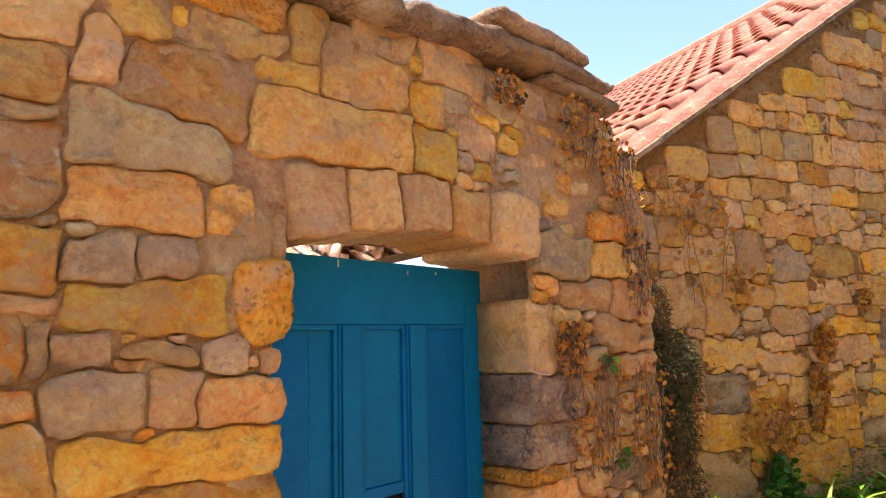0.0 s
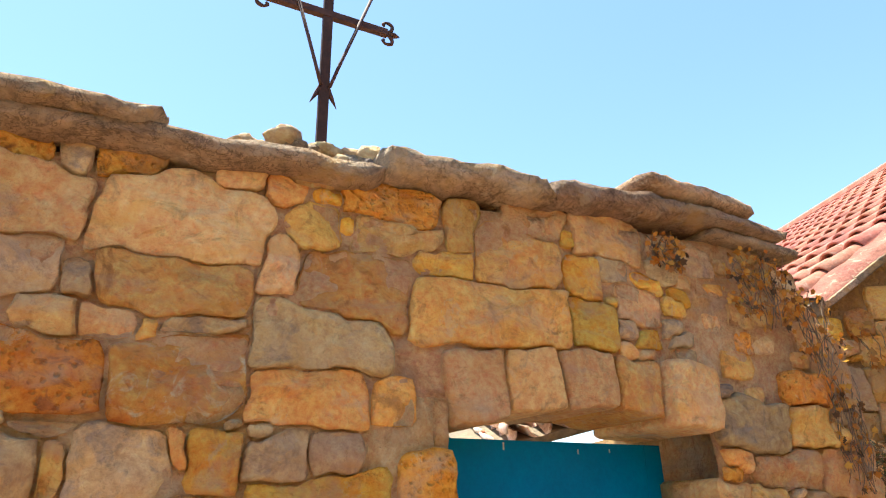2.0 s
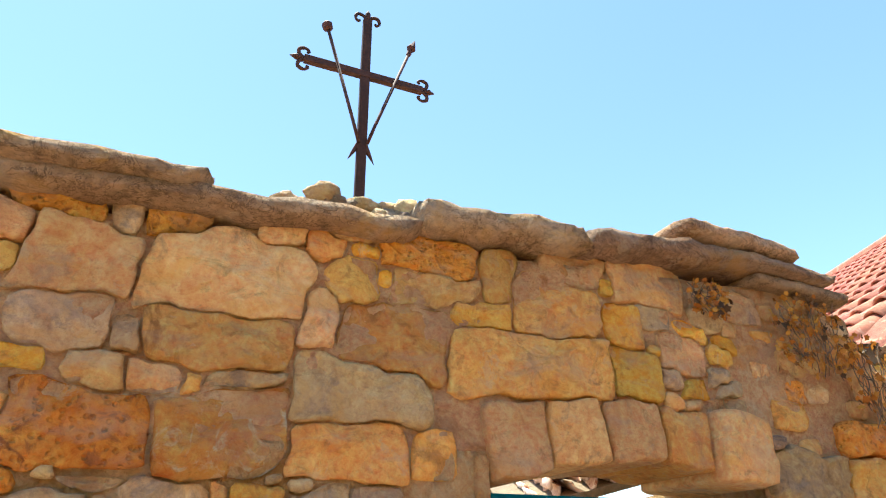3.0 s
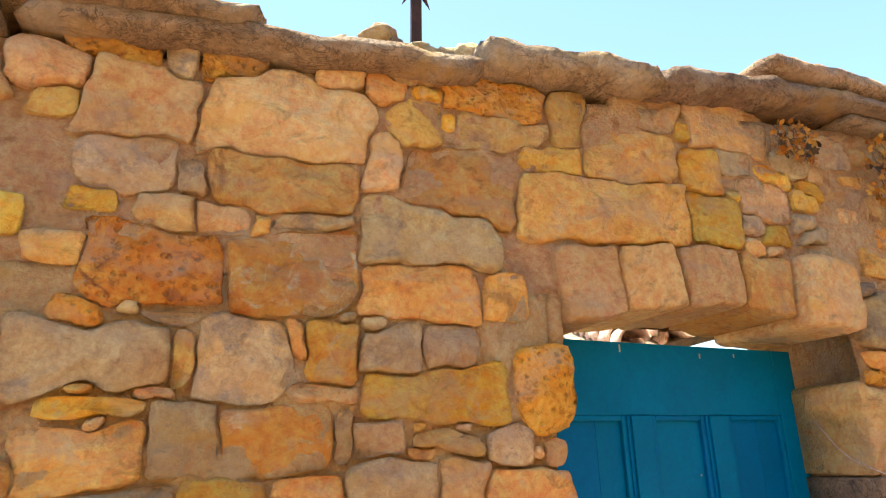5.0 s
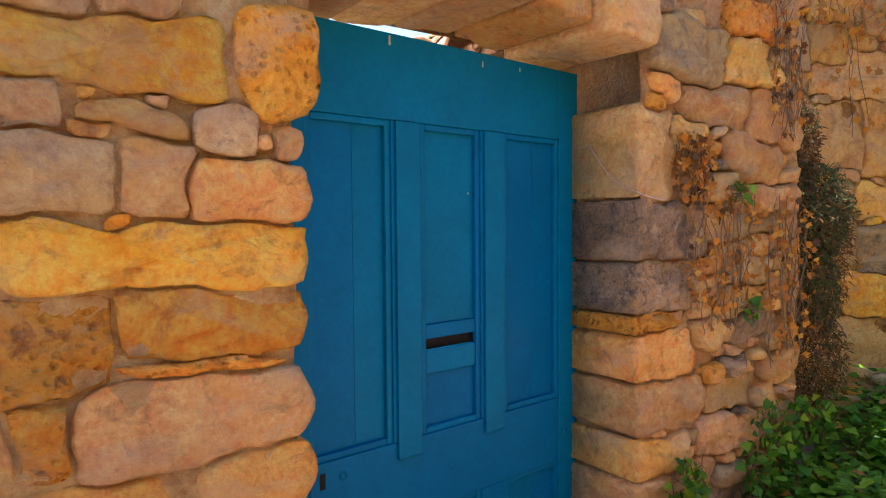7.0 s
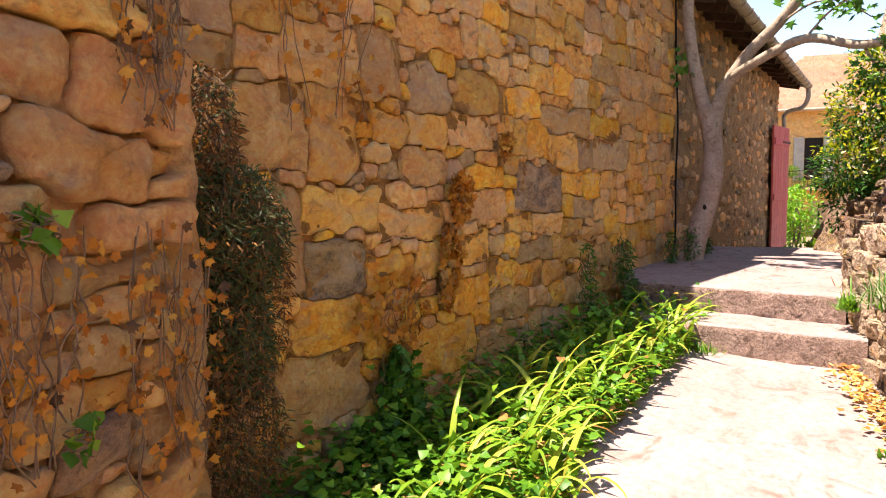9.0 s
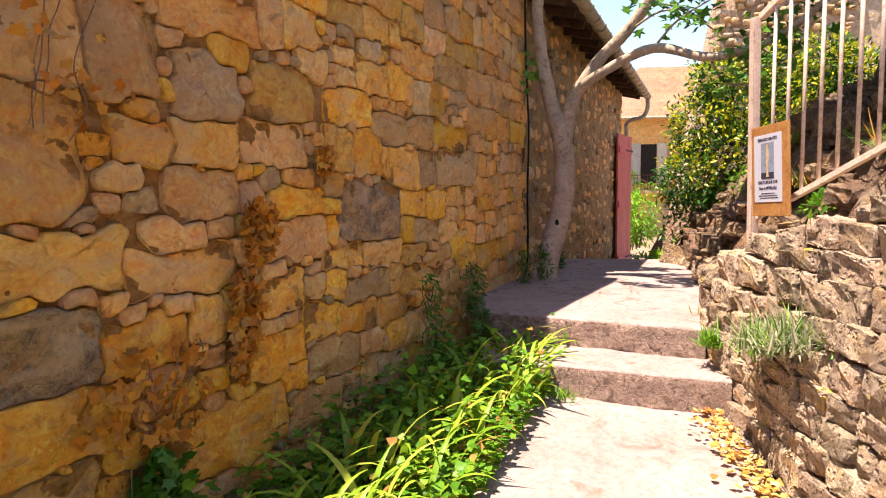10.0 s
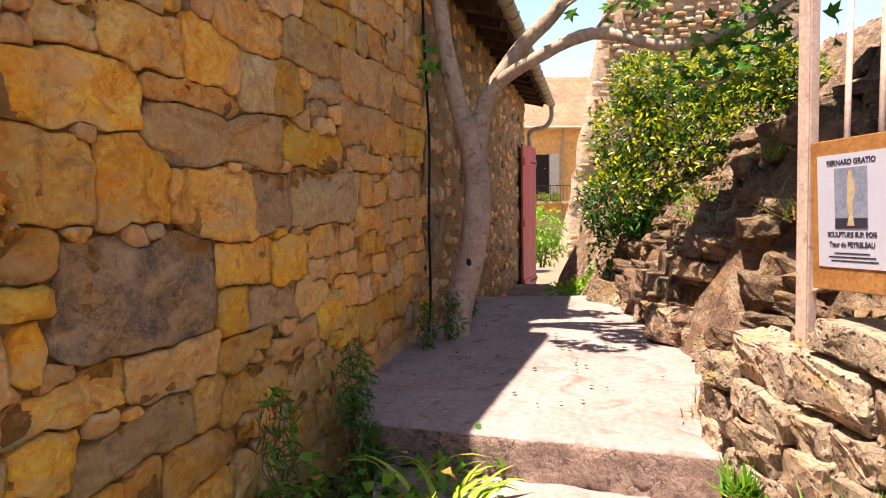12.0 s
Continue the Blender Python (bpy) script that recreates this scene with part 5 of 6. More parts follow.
LEAF_IRIS = leaf_mat("iris_leaf", (0.12, 0.27, 0.015), (0.32, 0.44, 0.04), (0.58, 0.54, 0.09))
LEAF_DRY = leaf_mat("withered_leaf", (0.30, 0.13, 0.03), (0.45, 0.22, 0.05), (0.50, 0.33, 0.12), 0.7)
LEAF_RUST = leaf_mat("rusty_ivy_leaf", (0.40, 0.13, 0.015), (0.58, 0.24, 0.03), (0.66, 0.36, 0.06), 0.7)
LEAF_GREEN = leaf_mat("ground_leaf", (0.045, 0.15, 0.010), (0.105, 0.26, 0.015), (0.24, 0.40, 0.03))
LEAF_IVY = leaf_mat("ivy_leaf", (0.03, 0.11, 0.01), (0.05, 0.17, 0.015), (0.09, 0.22, 0.03), 0.35)
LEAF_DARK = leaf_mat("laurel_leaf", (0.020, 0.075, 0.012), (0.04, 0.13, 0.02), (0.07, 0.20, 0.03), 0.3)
LEAF_YELLOW = leaf_mat("yellow_laurel_leaf", (0.30, 0.36, 0.015), (0.52, 0.52, 0.02), (0.62, 0.55, 0.05), 0.35)
LEAF_FIG = leaf_mat("fig_leaf", (0.05, 0.16, 0.02), (0.09, 0.24, 0.03), (0.16, 0.34, 0.05), 0.45, 0.45)
LEAF_GREY = leaf_mat("grey_santolina_leaf", (0.30, 0.32, 0.20), (0.42, 0.42, 0.28), (0.48, 0.44, 0.30), 0.8)
LEAF_BROWN = leaf_mat("dried_creeper", (0.06, 0.032, 0.014), (0.13, 0.06, 0.02), (0.34, 0.14, 0.03), 0.8, 0.15)
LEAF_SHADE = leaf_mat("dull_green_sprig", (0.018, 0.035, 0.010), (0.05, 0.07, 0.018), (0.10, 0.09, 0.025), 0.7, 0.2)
LEAF_BRIGHT = leaf_mat("bright_shrub_leaf", (0.10, 0.28, 0.01), (0.18, 0.38, 0.015), (0.30, 0.48, 0.03))
TWIG = surface("dry_twig", (0.16, 0.10, 0.06), (0.24, 0.16, 0.10), None, 8, 60, bump=0.3)
BARK = surface("smooth_grey_fig_bark", (0.34, 0.25, 0.19), (0.44, 0.34, 0.27), (0.22, 0.15, 0.11), 5, 30, bump=0.5, depth=0.012, spread=0.05)


class Leaves:
    """Gathers many small blades into one mesh."""
    def __init__(self):
        self.v, self.f, self.mi = [], [], []

    def blade(self, base, way, side, length, width, droop=0.0, mat=0, cells=2, fold=0.25):
        """A leaf: two halves folded along the rib, widest in the middle, tip drooping."""
        up = side.cross(way).normalized()
        n = len(self.v)
        for i in range(cells + 1):
            t = i / cells
            p = base + way * (length * t) - Vector((0, 0, 1)) * (droop * length * t * t)
            wd = width * math.sin(math.pi * min(0.97, 0.08 + 0.9 * t)) ** 0.8 / 2
            self.v += [p - side * wd + up * (fold * wd), p, p + side * wd + up * (fold * wd)]
        for i in range(cells):
            a = n + 3 * i
            self.f += [(a, a + 1, a + 4, a + 3), (a + 1, a + 2, a + 5, a + 4)]
            self.mi += [mat, mat]

    def strap(self, base, yaw, length, width, lean, curl, mat=0, cells=7):
        """An iris blade that rises, bends over and tapers."""
        n = len(self.v)
        ang, p = lean, Vector(base)
        side = Vector((-math.sin(yaw), math.cos(yaw), 0))
        for i in range(cells + 1):
            t = i / cells
            wd = width * (1 - t ** 2.5) * (0.7 + 0.3 * math.sin(math.pi * t)) / 2 + 0.001
            way = Vector((math.cos(yaw) * math.sin(ang), math.sin(yaw) * math.sin(ang), math.cos(ang)))
            up = side.cross(way)
            self.v += [p - side * wd + up * wd * 0.3, p, p + side * wd + up * wd * 0.3]
            p = p + way * (length / cells)
            ang += curl / cells * (0.3 + 1.6 * t)
        for i in range(cells):
            a = n + 3 * i
            self.f += [(a, a + 1, a + 4, a + 3), (a + 1, a + 2, a + 5, a + 4)]
            self.mi += [mat, mat]

    def lobed(self, base, way, side, size, mat=0, lobes=5, depth=0.45):
        """A flat lobed leaf as a fan round its stalk's end."""
        n = len(self.v)
        up = side.cross(way).normalized()
        self.v.append(base)
        k = lobes * 2 + 1
        for i in range(k):
            a = -2.3 + 4.6 * i / (k - 1)
            rr = size * ((1.0 if i % 2 else 1 - depth) * (0.75 + 0.25 * math.cos(a)))
            self.v.append(base + way * (size * 0.25 + rr * math.cos(a)) + side * (rr * math.sin(a)) + up * (0.12 * size * math.cos(i * 2.1)))
        for i in range(1, k):
            self.f.append((n, n + i, n + i + 1))
            self.mi.append(mat)

    def make(self, name, mats, parent=None, label="", m=None):
        me = mesh_of(name, self.v, self.f, mats, True)
        me.polygons.foreach_set("material_index", self.mi)
        return put(name, me, parent, m, label)


def any_way(r, up=0.3):
    v = Vector((r.gauss(0, 1), r.gauss(0, 1), r.gauss(up, 0.7))).normalized()
    s = v.cross(Vector((r.gauss(0, 1), r.gauss(0, 1), r.gauss(0, 1)))).normalized()
    return v, s


# irises along the foot of the house wall
r = random.Random(5)
def bed_z(x, y):
    return ground_z(x) + 0.02


IRIS = [(4.75, 0.75), (5.1, 0.55), (5.35, 0.8), (5.6, 0.6), (5.75, 0.78), (5.95, 0.5), (6.1, 0.75), (6.3, 0.62), (6.55, 0.78), (6.75, 0.55), (7.0, 0.72), (7.3, 0.8), (7.55, 0.6), (4.45, 0.9), (5.5, 0.86), (6.0, 0.88), (7.85, 0.7), (5.25, 0.95), (5.7, 1.0), (6.2, 0.95), (6.5, 0.98), (6.9, 0.95), (7.15, 0.98), (4.95, 1.0), (7.6, 0.9), (7.35, 1.08), (7.5, 1.0), (7.75, 0.95), (7.05, 1.05), (4.2, 1.25), (3.95, 1.3), (4.5, 1.3), (4.05, 1.05), (3.7, 1.25), (4.8, 1.22)]
for i, (x, off) in enumerate(IRIS):
    y = house_y(x) - off * 0.88
    T = thing("iris_clump", "clump of bent yellow-green iris blades at the wall's foot", "iris", pose(x, y, bed_z(x, y) - 0.01), "irises along the house wall")
    for k in range(r.randint(6, 10)):
        L = Leaves()
        L.strap((r.gauss(0, 0.06), r.gauss(0, 0.06), 0), r.uniform(0, 2 * math.pi) if r.random() < 0.4 else r.gauss(-1.5, 0.9), r.uniform(0.32, 0.66), r.uniform(0.030, 0.052), r.uniform(0.1, 0.6), r.uniform(1.0, 2.7), 0, 9)
        L.make("blade", [LEAF_IRIS], T)
    for k in range(r.randint(2, 5)):
        L = Leaves()
        L.strap((r.gauss(0, 0.06), r.gauss(0, 0.06), 0.01), r.uniform(0, 6.3), r.uniform(0.2, 0.42), 0.024, r.uniform(0.6, 1.1), r.uniform(0.8, 1.6), 0)
        L.make("blade", [LEAF_DRY], T, "brown withered iris blade")

# low leafy ground cover in the bed
L = Leaves()
for k in range(7500):
    x = r.uniform(3.9, 8.2)
    off = min(1.02 if x > 5 else 1.15, abs(r.gauss(0.52, 0.32)))
    y = house_y(x) - 0.05 - off
    if y > 2.0 and x < 4.1:
        continue
    hgt = abs(r.gauss(0, 0.15)) * (0.5 + 0.5 * fbm(x, off, 0, 2.5) + 0.3) + 0.02
    way = Vector((r.gauss(0, 1), r.gauss(0, 1), r.uniform(-0.2, 0.5))).normalized()
    side = way.cross(Vector((r.gauss(0, 0.4), r.gauss(0, 0.4), 1))).normalized()
    L.lobed(Vector((x, y, bed_z(x, y) + hgt)), way, side, r.uniform(0.022, 0.05), 1 if r.random() < 0.05 else 0, 3, 0.3)
for k in range(3200):
    x = r.uniform(3.0, 4.9)
    y = min(house_y(x) - 0.08, 2.02) - r.uniform(0.0, 0.62 if x < 3.6 else 0.92)
    hgt = abs(r.gauss(0, 0.12)) * (0.6 + 0.6 * fbm(x, y, 0, 2.5)) + 0.02
    way = Vector((r.gauss(0, 1), r.gauss(0, 1), r.uniform(-0.2, 0.5))).normalized()
    side = way.cross(Vector((r.gauss(0, 0.4), r.gauss(0, 0.4), 1))).normalized()
    L.lobed(Vector((x, y, bed_z(x, y) + hgt)), way, side, r.uniform(0.022, 0.05), 1 if r.random() < 0.04 else 0, 3, 0.3)
tagged(L.make("ground_cover", [LEAF_GREEN, LEAF_DRY]), "fresh green leafy ground cover in the bed", "ground cover", kind="stuff")

# the bed's earth
sheet("bed_earth", spaced(3.3, 8.3, 0.1), spaced(0, 1, 0.1), lambda x, y: 0, EARTH, "dark earth of the planting bed", "earth")
bed = bpy.data.objects["bed_earth"].data
for v in bed.vertices:
    y = house_y(v.co.x) + 0.05 - v.co.y * 1.12
    v.co = (v.co.x, y, ground_z(v.co.x) + 0.015 + 0.03 * fbm(v.co.x, y, 0, 4.0) - 0.02 * v.co.y)


def creeper(name, label, category, m, n, extent, mats, size, seed, stems=6, hang=True, lobes=3):
    """A plant that hangs or climbs on a wall: thin stems and leaves spread over an oblong of the wall."""
    q = random.Random(seed)
    T = thing(name, label, category, m)
    for k in range(stems):
        u, lean = q.uniform(-extent[0], extent[0]) * 0.8, q.uniform(-0.3, 0.3)
        reach = extent[1] * q.uniform(0.5, 1.0)
        pts = [(u * (1 - 0.06 * j) + q.gauss(0, 0.018) + lean * reach * j / 6, -0.012 - q.uniform(0, extent[2] * 0.5), (reach if hang else -reach) * (1 - 2 * j / 6)) for j in range(7)]
        part("stem", tube_bm(smooth_path(pts, 3), 0.0022, 4), TWIG, T)
    L = Leaves()
    for k in range(n):
        a, rad = q.uniform(0, 6.3), math.sqrt(q.random())
        u, z = extent[0] * rad * math.cos(a), extent[1] * rad * math.sin(a)
        y = -0.02 - q.uniform(0, extent[2]) * (1 - rad * 0.6)
        way = Vector((q.gauss(0, 1), q.gauss(-0.4, 0.5), q.gauss(-0.3, 0.8))).normalized()
        side = way.cross(Vector((q.gauss(0, 0.5), -1, q.gauss(0, 0.5)))).normalized()
        k2 = 0 if q.random() < 0.75 else len(mats) - 1
        if lobes:
            L.lobed(Vector((u, y, z)), way, side, size * q.uniform(0.6, 1.2), k2, lobes, 0.35)
        else:
            L.blade(Vector((u, y, z)), way, side, size * q.uniform(0.6, 1.3), size * 0.22, 0.2, k2)
    tagged(L.make("foliage", mats, T), kind="stuff")
    return T


creeper("ivy_clump", "bright green ivy at the wall's foot", "ivy", HOUSE @ pose(hu(5.2), -0.03, 0.42), 420, (0.17, 0.34, 0.20), [LEAF_IVY, LEAF_GREEN], 0.045, 1, hang=False, lobes=5)
creeper("ivy_clump", "bright green ivy at the wall's foot", "ivy", HOUSE @ pose(hu(4.95), -0.05, 0.22), 300, (0.30, 0.20, 0.20), [LEAF_IVY, LEAF_GREEN], 0.045, 2, hang=False, lobes=5)
for x, y, z, w, h, dp, n, sd, mats in ((3.96, 2.37, 1.80, 0.13, 0.24, 0.14, 1500, 3, [LEAF_BROWN, LEAF_SHADE]), (4.04, 2.34, 1.42, 0.24, 0.27, 0.22, 4200, 4, [LEAF_SHADE, LEAF_BROWN]), (4.00, 2.34, 1.02, 0.20, 0.28, 0.20, 3000, 26, [LEAF_SHADE, LEAF_BROWN]),
                                       (3.92, 2.30, 0.66, 0.25, 0.28, 0.18, 2300, 27, [LEAF_BROWN, LEAF_SHADE]), (4.14, 2.32, 1.20, 0.20, 0.40, 0.10, 1300, 28, [LEAF_BROWN, LEAF_DRY])):
    creeper("corner_creeper", "dark tangled creeper hanging in the wall's corner", "creeper", pose(x, y, z, 0, 0, -21), n, (w, h, dp), mats, 0.034, sd, 20, lobes=0)
for u, z, w, h, n, sd in ((2.95, 2.75, 0.28, 0.22, 200, 5), (3.35, 2.55, 0.2, 0.25, 110, 6), (2.72, 1.60, 0.13, 0.14, 150, 7), (3.0, 1.22, 0.3, 0.3, 130, 8), (3.5, 1.1, 0.22, 0.4, 150, 9), (2.3, 2.85, 0.12, 0.10, 80, 10), (3.45, 2.05, 0.16, 0.3, 80, 11)):
    creeper("dried_creeper", "rust-brown dried creeper clinging to the wall", "creeper", GATE @ pose(u, -0.05, z), n, (w * 1.1, h, 0.05), [LEAF_RUST, LEAF_BROWN], 0.026, sd, 16, lobes=5)
for x, z, w, h, n, sd in ((5.85, 1.55, 0.12, 0.14, 70, 12), (5.75, 1.18, 0.10, 0.22, 70, 13), (4.8, 2.25, 0.4, 0.4, 30, 14), (5.2, 0.95, 0.3, 0.2, 60, 15), (4.5, 2.6, 0.35, 0.2, 30, 16), (5.7, 1.0, 0.06, 0.14, 30, 17), (6.4, 1.9, 0.06, 0.06, 30, 18)):
    creeper("dried_creeper", "rust-brown dried creeper clinging to the wall", "creeper", HOUSE @ pose(hu(x), -0.04, z), n * 2, (w * 1.15, h, 0.05), [LEAF_RUST, LEAF_DRY], 0.042, sd, 7, lobes=5)
for x, z, w, h, n, sd in ((3.25, 0.35, 0.18, 0.22, 160, 20), (2.65, 0.32, 0.10, 0.14, 90, 21), (3.6, 0.30, 0.3, 0.25, 260, 22), (3.1, 1.0, 0.05, 0.05, 16, 23), (3.0, 1.5, 0.04, 0.04, 14, 24)):
    creeper("wall_weed", "small green weed growing out of the wall", "weed", GATE @ pose(x, -0.06, z), n, (w, h, 0.14), [LEAF_GREEN, LEAF_IVY], 0.035, sd, 6, hang=False)
# dark upright sprigs at the wall's foot by the landing
for x, off, h, n, sd in ((7.5, 0.12, 0.45, 260, 30), (8.0, 0.30, 0.28, 420, 31), (8.25, 0.15, 0.22, 260, 32), (10.2, 0.25, 0.22, 280, 33), (9.9, 0.10, 0.20, 160, 34), (11.2, 0.2, 0.12, 160, 35)):
    zg = 0.75 if x > 8.1 else ground_z(x)
    creeper("dark_sprigs", "dark green narrow-leaved sprigs at the wall's foot", "shrub", pose(x, house_y(x) - off, zg + h * 0.85, 0, 0, -16), n, (0.14 if h > 0.4 else 0.2, h, 0.16), [LEAF_IVY, LEAF_DARK], 0.07, sd, 8, hang=False, lobes=0)

# ---- fig tree against the wall ----
fig = thing("fig_tree", "grey-barked fig tree leaning out from the house wall over the lane", "tree", pose(0, 0, 0))


def limb(name, pts, radii, sides=10, per=6):
    path = smooth_path(pts, per)
    n = len(path)
    rad = [radii[0] + (radii[1] - radii[0]) * (i / (n - 1)) for i in range(n)]
    rad = [q * (1 + 0.10 * fbm(p.x * 3, p.y * 3, p.z * 3, 2.0)) for q, p in zip(rad, path)]
    return part(name, tube_bm(path, rad, sides), BARK, fig, smooth=True), path


limb("trunk", [(10.28, 0.38, 0.66), (10.31, 0.36, 0.80), (10.34, 0.29, 1.11), (10.36, 0.18, 1.54), (10.39, 0.14, 1.97), (10.42, 0.18, 2.36), (10.44, 0.24, 2.58)], (0.135, 0.105), 14)
part("root_flare", tube_bm([(10.27, 0.39, 0.62), (10.29, 0.37, 0.78), (10.32, 0.34, 0.95)], [0.20, 0.15, 0.11], 12), BARK, fig, smooth=True)
limb("limb", [(10.43, 0.22, 2.45), (10.46, 0.30, 2.75), (10.49, 0.36, 3.03), (10.51, 0.41, 3.37), (10.55, 0.44, 3.85), (10.6, 0.3, 4.3)], (0.085, 0.06), 12)
limb("limb", [(10.40, 0.15, 2.2), (10.42, 0.10, 2.57), (10.40, 0.02, 2.81), (10.36, -0.23, 3.17), (10.26, -0.51, 3.45), (10.17, -0.75, 3.78), (10.1, -1.0, 4.2)], (0.085, 0.05), 12)
_, arm = limb("limb", [(10.41, 0.06, 2.70), (10.37, 0.0, 2.84), (10.14, -0.23, 2.99), (9.83, -0.69, 3.16), (9.48, -1.13, 2.99), (9.26, -1.51, 3.04), (9.06, -1.75, 3.17), (8.9, -2.0, 3.4)], (0.065, 0.028), 10)
# the knot on the trunk
b = bmesh.new()
bmesh.ops.create_uvsphere(b, u_segments=10, v_segments=8, radius=0.03, matrix=pose(10.24, 0.235, 1.38) @ Matrix.Diagonal((0.5, 0.8, 1.3, 1)))
part("knot", b, DARK, fig, "dark knot hole in the bark", smooth=True)
r = random.Random(15)
twigs = [((10.3, -0.4, 3.35), (10.0, -0.75, 3.55), (9.7, -1.0, 3.5)), ((9.83, -0.69, 3.16), (9.7, -0.9, 3.4), (9.4, -1.2, 3.55)), ((9.48, -1.13, 3.0), (9.5, -1.3, 2.75), (9.35, -1.5, 2.72), (9.2, -1.55, 2.85)),
         ((10.15, -0.8, 3.8), (9.8, -1.1, 3.8), (9.3, -1.4, 3.7)), ((9.26, -1.51, 3.04), (9.0, -1.6, 2.85), (8.8, -1.7, 2.9)), ((10.2, -0.7, 3.7), (10.4, -1.1, 3.7), (10.6, -1.5, 3.5))]
ends = []
for tw in twigs:
    _, p = limb("twig", tw, (0.016, 0.007), 6)
    ends += p[len(p) // 3:]
ends += arm[len(arm) * 2 // 3:]
L = Leaves()
for k in range(300):
    p = Vector(r.choice(ends)) + Vector((r.gauss(0, 0.13), r.gauss(0, 0.13), r.gauss(0.05, 0.12)))
    way = Vector((r.gauss(0, 1), r.gauss(0, 1), r.gauss(-0.4, 0.5))).normalized()
    side = way.cross(Vector((r.gauss(0, 0.5), r.gauss(0, 0.5), 1))).normalized()
    L.lobed(p, way, side, r.uniform(0.05, 0.10), 0, 5, 0.5)
# the crown above, extended mostly out of view, that shades the bank and dapples the landing
for k in range(30000):
    a, rad = r.uniform(0, 6.3), math.sqrt(r.random())
    p = Vector((8.3 + 2.6 * rad * math.cos(a), -3.2 + 2.9 * rad * math.sin(a), r.uniform(4.25, 5.4)))
    if fbm(p.x, p.y, 0, 1.5, 3) < -0.24 or (p.x < 9.6 and p.y > -0.75 - 0.3 * (9.6 - p.x)):
        continue
    way = Vector((r.gauss(0, 1), r.gauss(0, 1), r.gauss(-0.4, 0.5))).normalized()
    side = way.cross(Vector((r.gauss(0, 0.5), r.gauss(0, 0.5), 1))).normalized()
    L.lobed(p, way, side, r.uniform(0.07, 0.13), 0, 5, 0.5)
# a further unseen patch of leaves, added to dapple the landing
for k in range(900):
    a, rad = r.uniform(0, 6.3), math.sqrt(r.random())
    p = Vector((10.0 + 1.0 * rad * math.cos(a), 0.05 + 0.55 * rad * math.sin(a), r.uniform(4.4, 5.0)))
    if fbm(p.x, p.y, 4, 2.2, 3) < 0.0:
        continue
    way, side = any_way(r, -0.3)
    L.lobed(p, way, side, r.uniform(0.07, 0.12), 0, 5, 0.5)
for k in range(11):
    p = Vector((10.28 + r.gauss(0, 0.06), 0.52 + r.gauss(0, 0.05), 3.0 + r.gauss(0, 0.18)))
    way, side = any_way(r, -0.3)
    L.lobed(p, way, side, r.uniform(0.06, 0.10), 0, 5, 0.5)
L.make("crown", [LEAF_FIG], fig, "crown of lobed green fig leaves, extended out of view for shade")


# ---- shrubs ----
def shrub(name, label, category, centre, balls, n, mats, pick, size, seed, stems=(), group=""):
    q = random.Random(seed)
    T = thing(name, label, category, pose(*centre), group)
    for k in range(7):
        a = q.uniform(0, 6.3)
        top = q.choice(balls)
        part("stem", tube_bm(smooth_path([(0.06 * math.cos(a), 0.06 * math.sin(a), -0.05), (0.12 * math.cos(a), 0.12 * math.sin(a), top[2] * 0.5), (top[0], top[1], top[2])], 5), 0.018, 6), TWIG, T)
    L = Leaves()
    for k in range(n):
        bx, by, bz, br = q.choice(balls)
        v = Vector((q.gauss(0, 1), q.gauss(0, 1), q.gauss(0, 1))).normalized()
        p = Vector((bx, by, bz)) + v * br * (0.55 + 0.5 * q.random()) * (1 + 0.35 * fbm(v.x + bx, v.y + by, v.z, 1.7, 3))
        if p.z < 0:
            continue
        way = (v * 0.8 + Vector((q.gauss(0, 0.6), q.gauss(0, 0.6), q.gauss(0.1, 0.6)))).normalized()
        side = way.cross(Vector((q.gauss(0, 0.6), q.gauss(0, 0.6), 1))).normalized()
        L.blade(p, way, side, size * q.uniform(0.7, 1.3), size * 0.42, 0.15, pick(p, v, q))
    tagged(L.make("foliage", mats, T), kind="stuff")
    return T


balls = [(0.0, 0.3, 0.75, 0.55), (-0.1, 0.55, 1.25, 0.45), (0.1, 0.1, 1.5, 0.65), (0.0, -0.4, 1.7, 0.7), (0.1, 0.35, 2.0, 0.5), (0.2, -0.2, 2.3, 0.6), (0.2, -0.8, 2.1, 0.6), (0.1, -0.3, 0.9, 0.6), (0.3, -0.7, 2.7, 0.45), (0.2, 0.15, 2.65, 0.4), (0.2, -1.25, 2.35, 0.55), (0.3, -1.3, 2.85, 0.45), (0.2, -1.7, 2.7, 0.4)]
# half the leaves on the upper, upward-turned parts are yellow, few elsewhere
shrub("laurel_bush", "large glossy laurel bush with yellow-green leaves on its upper parts", "bush", (12.45, -2.3, 0.62), balls, 17000, [LEAF_DARK, LEAF_YELLOW],
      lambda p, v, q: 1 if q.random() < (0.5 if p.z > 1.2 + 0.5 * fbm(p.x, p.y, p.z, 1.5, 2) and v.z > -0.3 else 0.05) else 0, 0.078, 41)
shrub("bright_shrub", "low bright green shrub beside the path", "shrub", (13.9, -1.85, 0.25), [(0, 0, 0.25, 0.32), (0.2, 0.3, 0.18, 0.28), (0.1, -0.25, 0.4, 0.28)], 1500, [LEAF_BRIGHT], lambda p, v, q: 0, 0.085, 42)
shrub("bright_shrub", "low bright green shrub beside the path", "shrub", (20.5, -2.6, 0.3), [(0, 0, 0.9, 0.5), (0.1, -0.1, 0.4, 0.45)], 900, [LEAF_BRIGHT], lambda p, v, q: 0, 0.12, 43)
